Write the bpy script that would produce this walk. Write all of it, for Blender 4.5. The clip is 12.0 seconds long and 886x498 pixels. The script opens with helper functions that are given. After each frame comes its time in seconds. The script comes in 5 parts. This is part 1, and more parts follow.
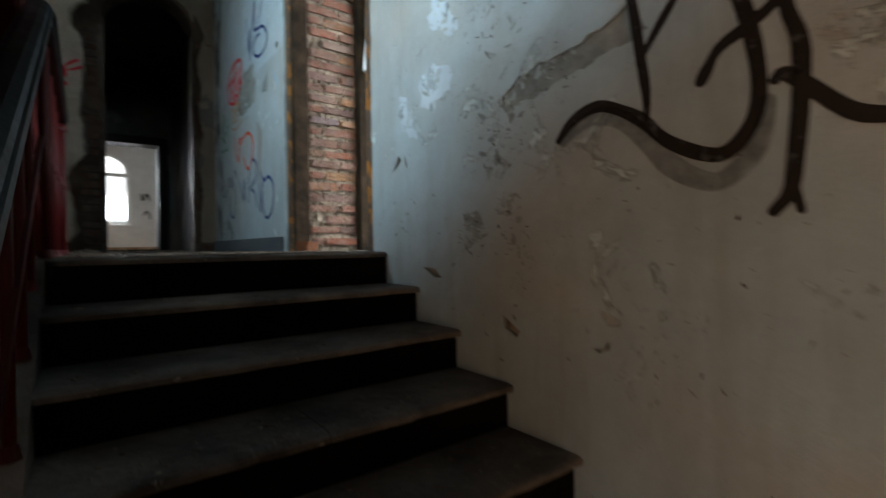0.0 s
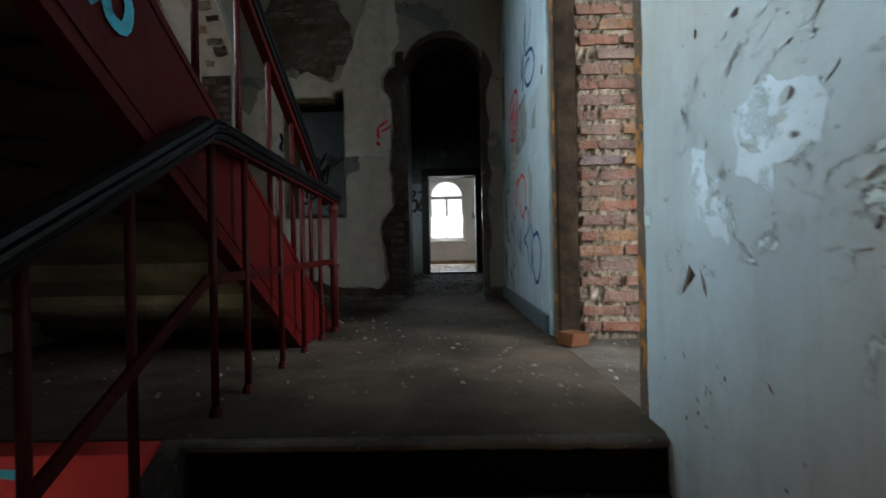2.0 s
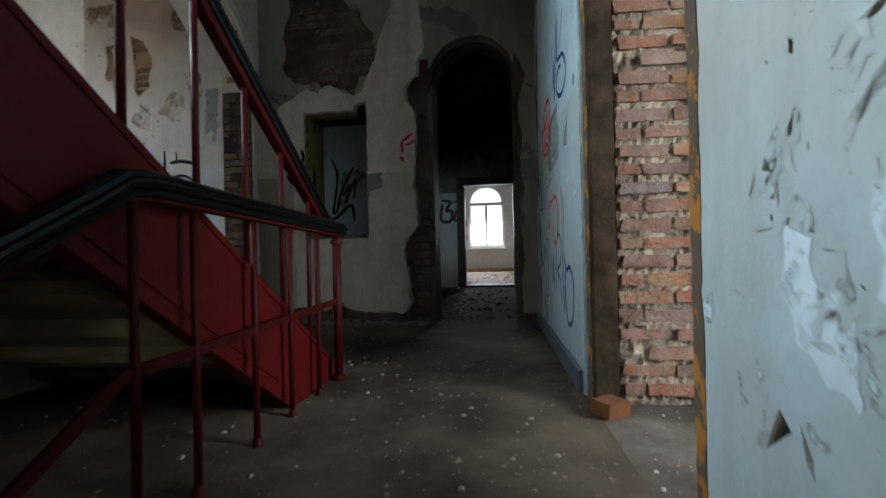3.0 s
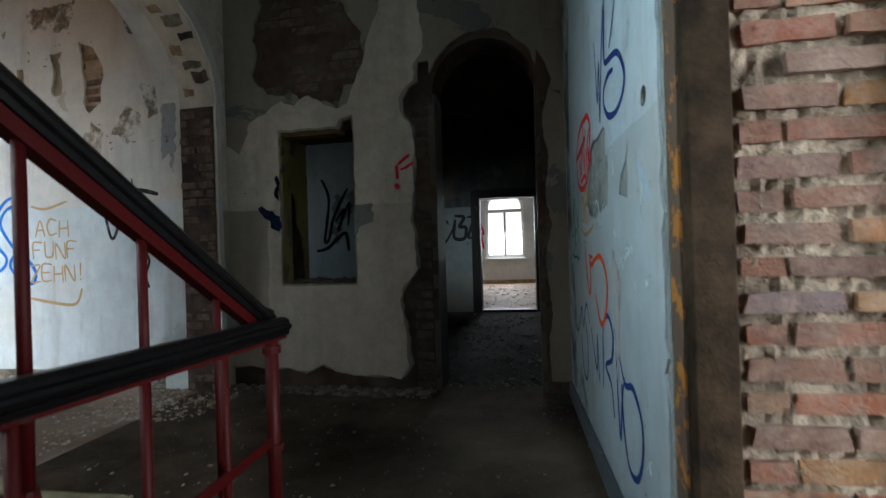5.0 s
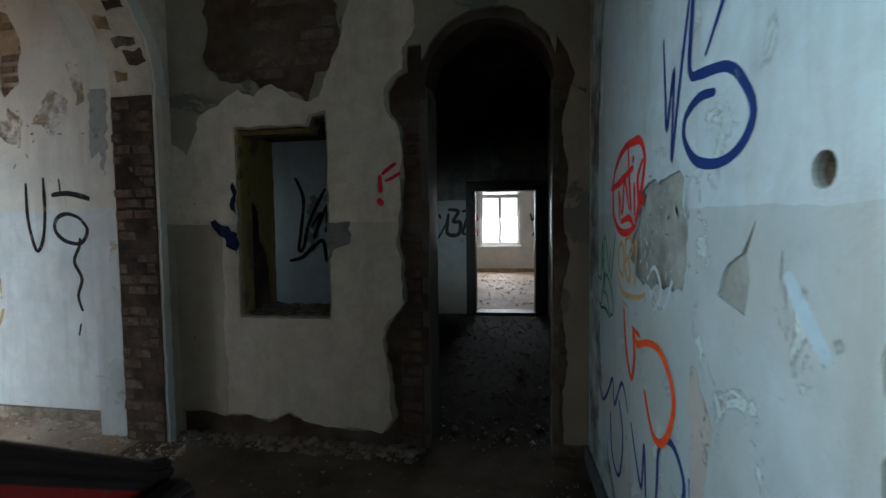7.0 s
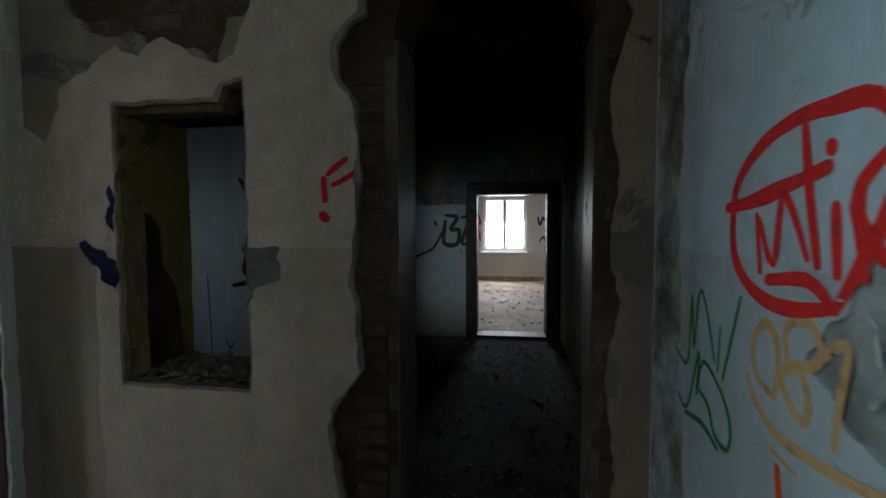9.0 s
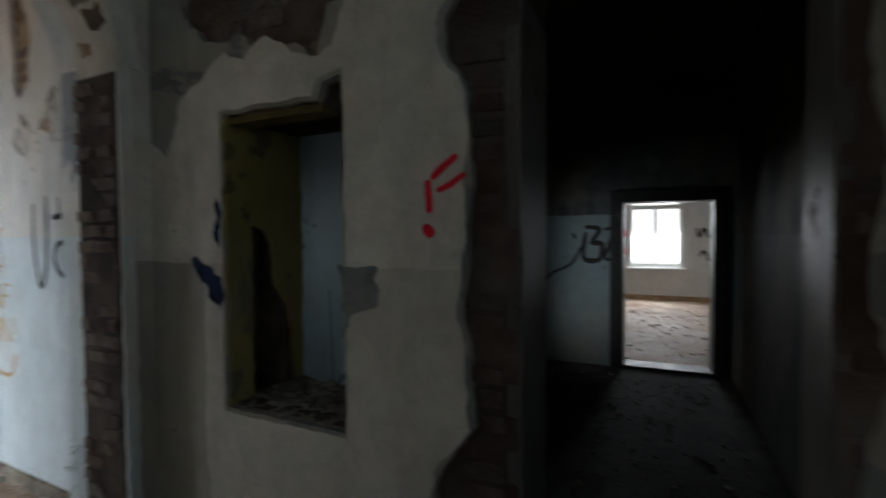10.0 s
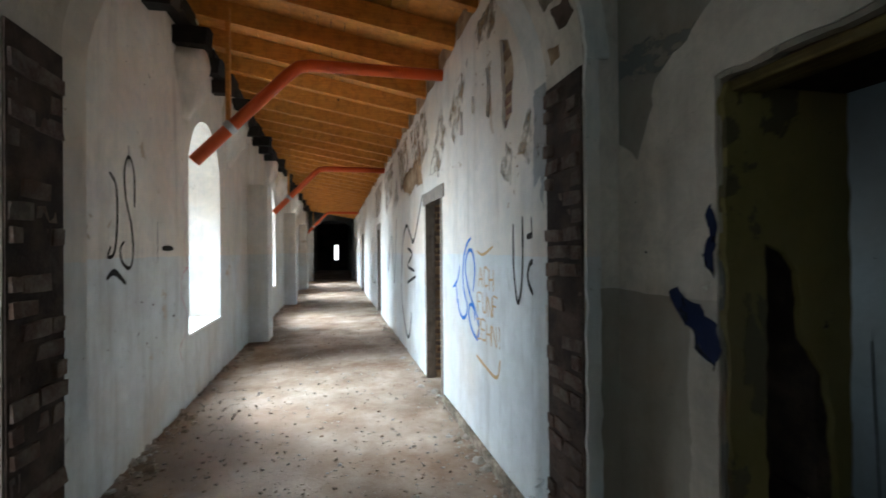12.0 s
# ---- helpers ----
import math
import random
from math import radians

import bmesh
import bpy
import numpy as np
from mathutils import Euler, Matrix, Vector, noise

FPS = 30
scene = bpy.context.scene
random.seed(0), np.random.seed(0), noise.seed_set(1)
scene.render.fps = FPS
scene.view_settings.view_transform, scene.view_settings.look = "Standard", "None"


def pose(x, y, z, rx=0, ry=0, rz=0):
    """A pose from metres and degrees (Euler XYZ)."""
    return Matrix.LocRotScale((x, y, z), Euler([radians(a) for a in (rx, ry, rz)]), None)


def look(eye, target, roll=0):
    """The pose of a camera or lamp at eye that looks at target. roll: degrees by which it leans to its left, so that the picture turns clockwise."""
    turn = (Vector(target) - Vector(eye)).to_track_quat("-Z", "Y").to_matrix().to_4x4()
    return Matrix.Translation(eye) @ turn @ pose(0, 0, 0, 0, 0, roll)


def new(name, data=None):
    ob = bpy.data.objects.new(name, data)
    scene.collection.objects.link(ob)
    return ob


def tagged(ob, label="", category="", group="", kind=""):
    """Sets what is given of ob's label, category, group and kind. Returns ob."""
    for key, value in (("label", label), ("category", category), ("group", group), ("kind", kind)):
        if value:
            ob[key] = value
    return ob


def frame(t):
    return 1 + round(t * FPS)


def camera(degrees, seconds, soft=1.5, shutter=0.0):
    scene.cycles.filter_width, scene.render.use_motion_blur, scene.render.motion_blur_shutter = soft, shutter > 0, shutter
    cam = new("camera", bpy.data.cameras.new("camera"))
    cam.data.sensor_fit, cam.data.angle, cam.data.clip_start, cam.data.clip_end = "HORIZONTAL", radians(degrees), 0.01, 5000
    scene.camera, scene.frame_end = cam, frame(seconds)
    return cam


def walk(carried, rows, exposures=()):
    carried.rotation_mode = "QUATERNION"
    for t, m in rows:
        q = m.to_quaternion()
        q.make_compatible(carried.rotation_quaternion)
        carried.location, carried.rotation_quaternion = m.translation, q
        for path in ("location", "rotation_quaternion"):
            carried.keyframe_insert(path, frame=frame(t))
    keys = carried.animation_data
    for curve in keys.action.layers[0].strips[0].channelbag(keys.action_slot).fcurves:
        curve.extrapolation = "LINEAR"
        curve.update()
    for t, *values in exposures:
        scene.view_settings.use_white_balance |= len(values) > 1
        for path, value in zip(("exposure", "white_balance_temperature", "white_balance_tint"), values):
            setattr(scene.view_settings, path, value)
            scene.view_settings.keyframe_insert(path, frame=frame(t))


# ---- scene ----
cam = camera(86.2, 12.0, shutter=0.5)
PATH = [
    (0, (0.136, -0.050, 0.025), (1.282, 1.589, 0.011), -0.8),
    (0.5, (0.334, 0.110, 0.183), (1.065, 1.971, 0.160), -1.0),
    (1, (0.556, 0.297, 0.272), (0.884, 2.270, 0.263), -1.4),
    (1.5, (0.666, 0.506, 0.398), (0.772, 2.503, 0.377), -1.4),
    (2, (0.732, 0.752, 0.503), (0.621, 2.749, 0.503), -1.1),
    (2.5, (0.829, 0.918, 0.603), (0.559, 2.899, 0.614), -1.0),
    (4.5, (0.893, 1.918, 1.002), (0.565, 3.891, 1.006), -1.6),
    (5, (0.841, 2.080, 1.118), (0.466, 4.044, 1.119), -1.8),
    (5.5, (0.798, 2.233, 1.259), (0.434, 4.198, 1.195), -1.6),
    (6, (0.795, 2.409, 1.336), (0.466, 4.380, 1.252), -1.9),
    (6.5, (0.774, 2.538, 1.446), (0.414, 4.502, 1.342), -0.7),
    (7, (0.710, 2.758, 1.490), (0.370, 4.725, 1.379), -0.7),
    (9, (0.636, 3.848, 1.608), (0.280, 5.813, 1.494), -0.2),
    (9.5, (0.600, 4.144, 1.591), (0.120, 6.082, 1.478), 0.0),
    (10, (0.551, 4.318, 1.616), (-0.348, 6.104, 1.556), -0.4),
    (10.5, (0.380, 4.389, 1.640), (-0.984, 5.853, 1.608), -0.4),
    (11, (0.193, 4.455, 1.660), (-1.515, 5.495, 1.680), -0.2),
    (11.5, (0.044, 4.553, 1.658), (-1.827, 5.258, 1.690), -0.4),
    (12, (-0.076, 4.648, 1.651), (-2.025, 5.092, 1.660), -0.5),
]
walk(cam, [(t, look(eye, target, roll)) for t, eye, target, roll in PATH])

# ---- world, sun, large lights ----
world = bpy.data.worlds.new("sky")
scene.world = world
world.use_nodes = True
wn = world.node_tree.nodes
sky = wn.new("ShaderNodeTexSky")
sky.sky_type = "NISHITA"
sky.sun_disc = False
sky.sun_elevation, sky.sun_rotation = radians(40), radians(227)
world.node_tree.links.new(sky.outputs[0], wn["Background"].inputs[0])
wn["Background"].inputs[1].default_value = 0.12
sun = new("sun", bpy.data.lights.new("sun", "SUN"))
sun.data.energy, sun.data.angle, sun.data.color = 5.0, radians(18), (1.0, 0.98, 0.95)
sun.matrix_world = look((-8.5, -8.0, 10.0), (0, 0, 0))


def area_lamp(name, eye, target, wide, high, watts, colour=(0.86, 0.93, 1.0)):
    lamp = new(name, bpy.data.lights.new(name, "AREA"))
    lamp.data.shape, lamp.data.size, lamp.data.size_y = "RECTANGLE", wide, high
    lamp.data.energy, lamp.data.color = watts, colour
    lamp.matrix_world = look(eye, target)
    return lamp


CORRIDOR_WINDOWS = (-6.5, -12.8, -19.1, -25.4)
for wx in CORRIDOR_WINDOWS:
    lamp_ = area_lamp("corridor_daylight", (wx - 0.1, 2.2, 2.2), (wx + 1.2, 4.5, 0.0), 1.5, 2.3, 225, (0.70, 0.86, 1.0))
    lamp_.data.spread = radians(100)
stair_lamp = area_lamp("stair_daylight", (-1.90, 1.95, 2.62), (1.2, 2.3, 1.4), 1.9, 1.0, 72, (0.75, 0.93, 1.0))
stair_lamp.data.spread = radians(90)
# unseen warm fill added for the lower stair wall; no entrance is built
warm_fill = area_lamp("entrance_daylight", (-0.9, -3.05, -0.4), (1.25, -0.55, 0.12), 1.4, 1.6, 11.0, (1.0, 0.60, 0.34))
warm_fill.data.spread = radians(62)
area_lamp("side_room_daylight", (4.6, 1.6, 1.7), (1.6, 3.2, 1.0), 1.4, 1.8, 285)
# unseen lamp added only to brighten the red landing beam
fascia_lamp = area_lamp("lower_daylight", (-0.9, -2.9, -0.75), (-0.9, 1.96, -0.35), 1.2, 0.7, 1.1, (1.0, 0.93, 0.86))
fascia_lamp.data.spread = radians(16)
# unseen lamp added inside the small room to light its white wall
recess = area_lamp("recess_daylight", (-2.15, 6.62, 1.1), (-1.2, 7.0, 1.0), 0.6, 1.5, 2.5, (0.78, 0.92, 1.0))
# fill added for the passage end wall; the wall behind it is closed
glim = area_lamp("passage_daylight", (-1.1, 9.3, 1.25), (0.0, 10.5, 1.1), 0.5, 1.6, 2.2, (0.8, 0.93, 1.0))
glim.data.spread = radians(70)
area_lamp("far_room_daylight", (0.0, 16.9, 1.9), (0.3, 12.0, 0.4), 1.1, 2.0, 110)


# ---- building helpers ----
TURNED = Matrix.Translation((1.25, 2.055, 0)) @ Matrix.Rotation(radians(2.4), 4, "Z") @ Matrix.Translation((-1.25, -2.055, 0))
STRAIGHT = Matrix.Identity(4)
FRAME = [STRAIGHT]


def obj(name, bm, material, smooth=False):
    me = bpy.data.meshes.new(name)
    bmesh.ops.recalc_face_normals(bm, faces=bm.faces)
    bm.to_mesh(me)
    bm.free()
    me.transform(FRAME[0])
    if smooth:
        for p in me.polygons:
            p.use_smooth = True
    me.materials.append(material)
    return new(name, me)


def part(name, bm, material, parent, label="", smooth=False):
    ob = obj(name, bm, material, smooth)
    ob.parent = parent
    if label:
        ob["label"] = label
    return ob


def structure(name, bm, material, label, category="wall", smooth=False):
    return tagged(obj(name, bm, material, smooth), label, category, kind="structure")


def thing(name, at, label, category, group=""):
    e = new(name)
    e.location = FRAME[0] @ Vector(at)
    bpy.context.view_layer.update()
    return tagged(e, label, category, group)


def under(ob, parent):
    """Parents ob, built in world coordinates, to an Empty that stands elsewhere."""
    ob.parent = parent
    ob.matrix_parent_inverse = Matrix.Translation(parent.location).inverted()
    return ob


def piece(name, bm, material, parent, label="", smooth=False):
    ob = under(obj(name, bm, material, smooth), parent)
    if label:
        ob["label"] = label
    return ob


def box(bm, x0, x1, y0, y1, z0, z1, bevel=0.0):
    vs = [bm.verts.new((x, y, z)) for x in (x0, x1) for y in (y0, y1) for z in (z0, z1)]
    fs = [bm.faces.new([vs[i] for i in q]) for q in ((0, 1, 3, 2), (4, 6, 7, 5), (0, 4, 5, 1), (2, 3, 7, 6), (0, 2, 6, 4), (1, 5, 7, 3))]
    if bevel:
        bmesh.ops.bevel(bm, geom=list({e for f in fs for e in f.edges}), offset=bevel, segments=2, affect="EDGES", profile=0.5)
    return bm


def boxed(*args, bevel=0.0):
    return box(bmesh.new(), *args, bevel=bevel)


def bar(bm, a, b, r, sides=10, r2=None):
    """A round bar from a to b."""
    a, b = Vector(a), Vector(b)
    m = Matrix.Translation((a + b) / 2) @ (b - a).to_track_quat("Z", "Y").to_matrix().to_4x4()
    bmesh.ops.create_cone(bm, cap_ends=True, segments=sides, radius1=r, radius2=r if r2 is None else r2, depth=(b - a).length, matrix=m)
    return bm


def sweep(bm, profile, path, up=(0, 0, 1), closed=True):
    """A profile (side, up) carried along a path of points."""
    rings, n = [], len(path)
    path = [Vector(p) for p in path]
    for i, p in enumerate(path):
        d = (path[min(i + 1, n - 1)] - path[max(i - 1, 0)]).normalized()
        side = d.cross(Vector(up)).normalized()
        top = side.cross(d).normalized()
        k = 1.0
        if 0 < i < n - 1:
            k = 1 / max(0.5, d.dot((path[i + 1] - p).normalized()))
        rings.append([bm.verts.new(p + side * u + top * v * k) for u, v in profile])
    m = len(profile)
    for a, b in zip(rings, rings[1:]):
        for j in range(m if closed else m - 1):
            bm.faces.new((a[j], a[(j + 1) % m], b[(j + 1) % m], b[j]))
    if closed:
        bm.faces.new(rings[0])
        bm.faces.new(rings[-1])
    return bm


def slab(bm, outline, holes, put, depth):
    """A flat sheet with holes, outline in (u, v), put(u, v, d) gives its place, thickened by depth."""
    edges = []
    for loop in (outline, *holes):
        vs = [bm.verts.new(put(u, v, 0)) for u, v in loop]
        edges += [bm.edges.new((vs[i], vs[(i + 1) % len(vs)])) for i in range(len(vs))]
    faces = [g for g in bmesh.ops.triangle_fill(bm, use_beauty=True, use_dissolve=False, edges=edges)["geom"] if isinstance(g, bmesh.types.BMFace)]
    ext = bmesh.ops.extrude_face_region(bm, geom=faces)["geom"]
    shift = Vector(put(0, 0, depth)) - Vector(put(0, 0, 0))
    bmesh.ops.translate(bm, vec=shift, verts=[v for v in ext if isinstance(v, bmesh.types.BMVert)])
    return bm


def rect(u0, u1, v0, v1):
    return [(u0, v0), (u1, v0), (u1, v1), (u0, v1)]


def arch(u0, u1, v0, spring, rise, n=14):
    c, r = (u0 + u1) / 2, (u1 - u0) / 2
    return [(u0, v0), (u1, v0)] + [(c + r * math.cos(math.pi * i / n), spring + rise * math.sin(math.pi * i / n)) for i in range(n + 1)]


def rough(loop, amount, step=0.06, seed=0.0, scale=5.0):
    """A loop with broken, uneven edges."""
    out = []
    for i in range(len(loop)):
        a, b = Vector(loop[i]), Vector(loop[(i + 1) % len(loop)])
        n = max(1, int((b - a).length / step))
        for j in range(n):
            p = a.lerp(b, j / n)
            q = Vector((p.x * scale + seed, p.y * scale, seed * 1.7))
            d = noise.noise_vector(q) * amount + noise.noise_vector(q * 3.1) * amount * 0.4
            out.append((p.x + d.x, p.y + d.y))
    return out


# ---- materials ----
class Tree:
    def __init__(self, name):
        self.m = bpy.data.materials.new(name)
        self.m.use_nodes = True
        self.t = self.m.node_tree
        self.b = self.t.nodes["Principled BSDF"]
        self.pos = self.t.nodes.new("ShaderNodeNewGeometry").outputs["Position"]

    def node(self, kind, **sockets):
        n = self.t.nodes.new(kind)
        for k, v in sockets.items():
            self.put(n.inputs[k.replace("_", " ")], v)
        return n

    def put(self, socket, v):
        if isinstance(v, bpy.types.NodeSocket):
            self.t.links.new(v, socket)
        else:
            socket.default_value = v

    def noise(self, scale, detail=6.0, rough_=0.6, distort=0.0, at=None):
        n = self.node("ShaderNodeTexNoise", Scale=scale, Detail=detail, Roughness=rough_, Distortion=distort, Vector=self.pos if at is None else at)
        return n.outputs["Fac"]

    def stretched(self, x, y, z):
        n = self.node("ShaderNodeVectorMath", Vector=self.pos)
        n.operation = "MULTIPLY"
        n.inputs[1].default_value = (x, y, z)
        return n.outputs[0]

    def ramp(self, fac, *stops):
        n = self.node("ShaderNodeValToRGB", Fac=fac)
        e = n.color_ramp.elements
        while len(e) < len(stops):
            e.new(0.5)
        for el, (p, c) in zip(e, stops):
            el.position = p
            el.color = (*c, 1) if isinstance(c, tuple) else (c, c, c, 1)
        return n.outputs[0]

    def mix(self, fac, a, b):
        n = self.t.nodes.new("ShaderNodeMix")
        n.data_type = "RGBA"
        self.put(n.inputs["Factor"], fac)
        for sock, v in ((n.inputs[6], a), (n.inputs[7], b)):
            self.put(sock, (*v, 1) if isinstance(v, tuple) else v)
        return n.outputs[2]

    def math(self, op, a, b=0.5, c=0.0):
        n = self.t.nodes.new("ShaderNodeMath")
        n.operation = op
        for sock, v in zip(n.inputs, (a, b, c)):
            self.put(sock, v)
        return n.outputs[0]

    def axis(self, i):
        return self.node("ShaderNodeSeparateXYZ", Vector=self.pos).outputs[i]

    def done(self, colour, rough_=0.8, height=None, strength=0.4, dist=0.01, metal=0.0, spec=0.4):
        self.put(self.b.inputs["Base Color"], (*colour, 1) if isinstance(colour, tuple) else colour)
        self.put(self.b.inputs["Roughness"], rough_)
        self.put(self.b.inputs["Metallic"], metal)
        self.put(self.b.inputs["Specular IOR Level"], spec)
        if height is not None:
            bump = self.node("ShaderNodeBump", Height=height, Strength=strength, Distance=dist)
            self.t.links.new(bump.outputs[0], self.b.inputs["Normal"])
        return self.m


def plaster(name, upper, lower=None, line=1.5, under_coat=(0.42, 0.41, 0.38), peel=0.62, raw=(0.24, 0.17, 0.12), raw_at=0.72, gloss=0.55, dirt=0.5, seed=0.0, until=None, flakes=0.67, stain=(0.36, 0.29, 0.21)):
    t = Tree(name)
    off = t.node("ShaderNodeVectorMath", Vector=t.pos)
    off.inputs[1].default_value = (seed, seed * 0.7, seed * 0.3)
    p = off.outputs[0]
    col = t.mix(t.ramp(t.noise(1.1, 5, at=p), (0.35, 0.0), (0.7, 1.0)), tuple(c * 0.86 for c in upper), upper)
    wob = t.math("MULTIPLY_ADD", t.noise(3.0, 4, at=p), 0.05, -0.025)
    z = t.math("ADD", t.axis(2), wob)
    if lower:
        below = t.math("LESS_THAN", z, line)
        if until is not None:
            edge = t.math("MULTIPLY_ADD", t.noise(2.2, 6, at=p), 0.16, t.axis(0))
            below = t.math("MULTIPLY", below, t.math("MULTIPLY_ADD", t.math("LESS_THAN", edge, until + 0.08), 0.6, 0.4))
        col = t.mix(below, col, t.mix(t.ramp(t.noise(1.6, 6, at=p), (0.35, 0.0), (0.7, 1.0)), tuple(c * 0.8 for c in lower), lower))
    mott = t.ramp(t.noise(7.0, 10, 0.75, 0.3, at=p), (0.38, 0.0), (0.66, 1.0))
    col = t.mix(t.math("MULTIPLY", mott, 0.30 + dirt * 0.2), col, tuple(c * 0.62 for c in (lower or upper)))
    streak = t.ramp(t.noise(1.0, 6, 0.65, at=t.stretched(5.0, 5.0, 0.7)), (0.5, 0.0), (0.75, 1.0))
    col = t.mix(t.math("MULTIPLY", streak, dirt * 0.45), col, (0.17, 0.14, 0.10))
    big = t.noise(1.7, 9, 0.62, 0.4, at=p)
    coat = t.ramp(big, (peel, 0.0), (peel + 0.012, 1.0))
    col = t.mix(coat, col, t.mix(t.noise(7.0, 6), under_coat, tuple(c * 0.72 for c in under_coat)))
    bare = t.ramp(t.noise(2.3, 9, 0.66, 0.5, at=p), (raw_at, 0.0), (raw_at + 0.015, 1.0))
    col = t.mix(bare, col, t.mix(t.noise(14.0, 6), raw, tuple(c * 0.5 for c in raw)))
    chip = t.ramp(t.noise(9.0, 7, 0.7, 1.6, at=p), (0.685, 0.0), (0.70, 1.0))
    col = t.mix(chip, col, tuple(c * 0.35 for c in under_coat))
    flake = t.ramp(t.noise(3.6, 10, 0.72, 1.2, at=p), (flakes, 0.0), (flakes + 0.008, 1.0), (flakes + 0.05, 1.0), (flakes + 0.06, 0.35))
    zone = t.ramp(t.noise(0.9, 3, at=p), (0.44, 0.0), (0.56, 1.0))
    flake = t.math("MULTIPLY", flake, zone)
    col = t.mix(t.math("MULTIPLY", flake, 0.75), col, tuple(min(0.8, c * 1.22) for c in upper))
    rim = t.math("MULTIPLY", t.ramp(t.noise(3.6, 10, 0.72, 1.2, at=p), (flakes - 0.012, 0.0), (flakes - 0.004, 1.0), (flakes + 0.002, 0.0)), zone)
    col = t.mix(t.math("MULTIPLY", rim, 0.8), col, (0.10, 0.09, 0.075))
    damp = t.ramp(t.noise(0.7, 4, 0.55, at=p), (0.48, 0.0), (0.68, 1.0))
    col = t.mix(t.math("MULTIPLY", damp, dirt * 0.5), col, stain)
    fleck = t.ramp(t.noise(60.0, 3), (0.68, 0.0), (0.8, 1.0))
    col = t.mix(t.math("MULTIPLY", fleck, 0.35), col, (0.12, 0.10, 0.08))
    h = t.math("MULTIPLY_ADD", coat, -0.5, t.math("MULTIPLY", t.noise(6.0, 8), 0.5))
    h = t.math("MULTIPLY_ADD", bare, -0.9, h)
    h = t.math("MULTIPLY_ADD", chip, -0.7, h)
    h = t.math("MULTIPLY_ADD", flake, -0.6, h)
    h = t.math("MULTIPLY_ADD", rim, 0.6, h)
    h = t.math("MULTIPLY_ADD", t.noise(90.0, 4), 0.12, h)
    rr = t.math("MULTIPLY_ADD", t.math("MAXIMUM", coat, bare), 0.95 - gloss, gloss)
    return t.done(col, rr, h, 0.7, 0.012, spec=0.4 if gloss < 0.5 else 0.1)


def stone(name, light, dark, scale=3.0, gloss=0.85, rubble=0.0, bumpy=0.02, spec=0.2):
    t = Tree(name)
    col = t.mix(t.ramp(t.noise(scale, 9, 0.65), (0.35, 0.0), (0.68, 1.0)), dark, light)
    col = t.mix(t.ramp(t.noise(scale * 0.35, 6, 0.6), (0.42, 0.0), (0.62, 0.7)), col, tuple(c * 0.45 for c in dark))
    h = t.math("MULTIPLY_ADD", t.noise(35.0, 6), 0.6, t.noise(scale * 2, 7))
    if rubble:
        speck = t.ramp(t.noise(26.0, 4, 0.7), (0.66, 0.0), (0.7, 1.0))
        col = t.mix(t.math("MULTIPLY", speck, rubble), col, (0.5, 0.47, 0.42))
        h = t.math("MULTIPLY_ADD", speck, 0.5, h)
    return t.done(col, gloss, h, 0.8, bumpy, spec=spec)


def paint(name, colour, wear=(0.05, 0.02, 0.015), gloss=0.4, amount=0.62, spec=0.3):
    t = Tree(name)
    col = t.mix(t.noise(2.0, 6), tuple(c * 0.75 for c in colour), colour)
    chips = t.ramp(t.noise(11.0, 8, 0.7), (amount, 0.0), (amount + 0.03, 1.0))
    col = t.mix(chips, col, wear)
    h = t.math("MULTIPLY_ADD", chips, -0.6, t.noise(40.0, 4))
    return t.done(col, t.math("MULTIPLY_ADD", t.noise(6.0), 0.3, gloss - 0.1), h, 0.35, 0.004, spec=spec)


def timber(name, light, dark, along=2, gloss=0.65, spec=0.4):
    t = Tree(name)
    k = [34.0, 34.0, 34.0]
    k[along] = 1.6
    g = t.noise(1.6, 8, 0.65, 0.6, at=t.stretched(*k))
    info = t.node("ShaderNodeObjectInfo").outputs["Random"]
    col = t.mix(t.ramp(g, (0.3, 0.0), (0.7, 1.0)), dark, light)
    col = t.mix(t.math("MULTIPLY", info, 0.35), col, dark)
    col = t.mix(t.ramp(t.noise(9.0, 8, 0.7), (0.45, 0.0), (0.68, 0.6)), col, tuple(c * 0.5 for c in dark))
    knots = t.ramp(t.noise(5.0, 2, 0.4, 0.0), (0.74, 0.0), (0.77, 1.0))
    col = t.mix(knots, col, tuple(c * 0.35 for c in dark))
    return t.done(col, gloss, g, 0.5, 0.006, spec=spec)


def plain(name, colour, gloss=0.5, metal=0.0, vary=0.2, scale=8.0, bumps=0.2):
    t = Tree(name)
    n = t.noise(scale, 6)
    col = t.mix(n, tuple(c * (1 - vary) for c in colour), tuple(min(1, c * (1 + vary)) for c in colour))
    return t.done(col, gloss, t.noise(scale * 6, 4), bumps, 0.003, metal)


def brick_material(name, tones, dusty, sooty):
    t = Tree(name)
    r = t.node("ShaderNodeObjectInfo").outputs["Random"]
    col = t.ramp(r, *[(i / (len(tones) - 1), c) for i, c in enumerate(tones)])
    col = t.mix(t.noise(22.0, 6), col, tuple(c * 0.6 for c in tones[0]))
    dust = t.ramp(t.noise(11.0, 9, 0.75), (0.42, 0.0), (0.68, dusty))
    col = t.mix(dust, col, (0.40, 0.35, 0.29))
    soot_shade = t.ramp(t.noise(6.0, 8, 0.7), (0.5, 0.0), (0.7, sooty))
    col = t.mix(soot_shade, col, (0.07, 0.06, 0.055))
    return t.done(col, 0.93, t.math("MULTIPLY_ADD", t.noise(70.0, 6, 0.7), 0.5, t.noise(16.0, 8, 0.7)), 1.0, 0.02)


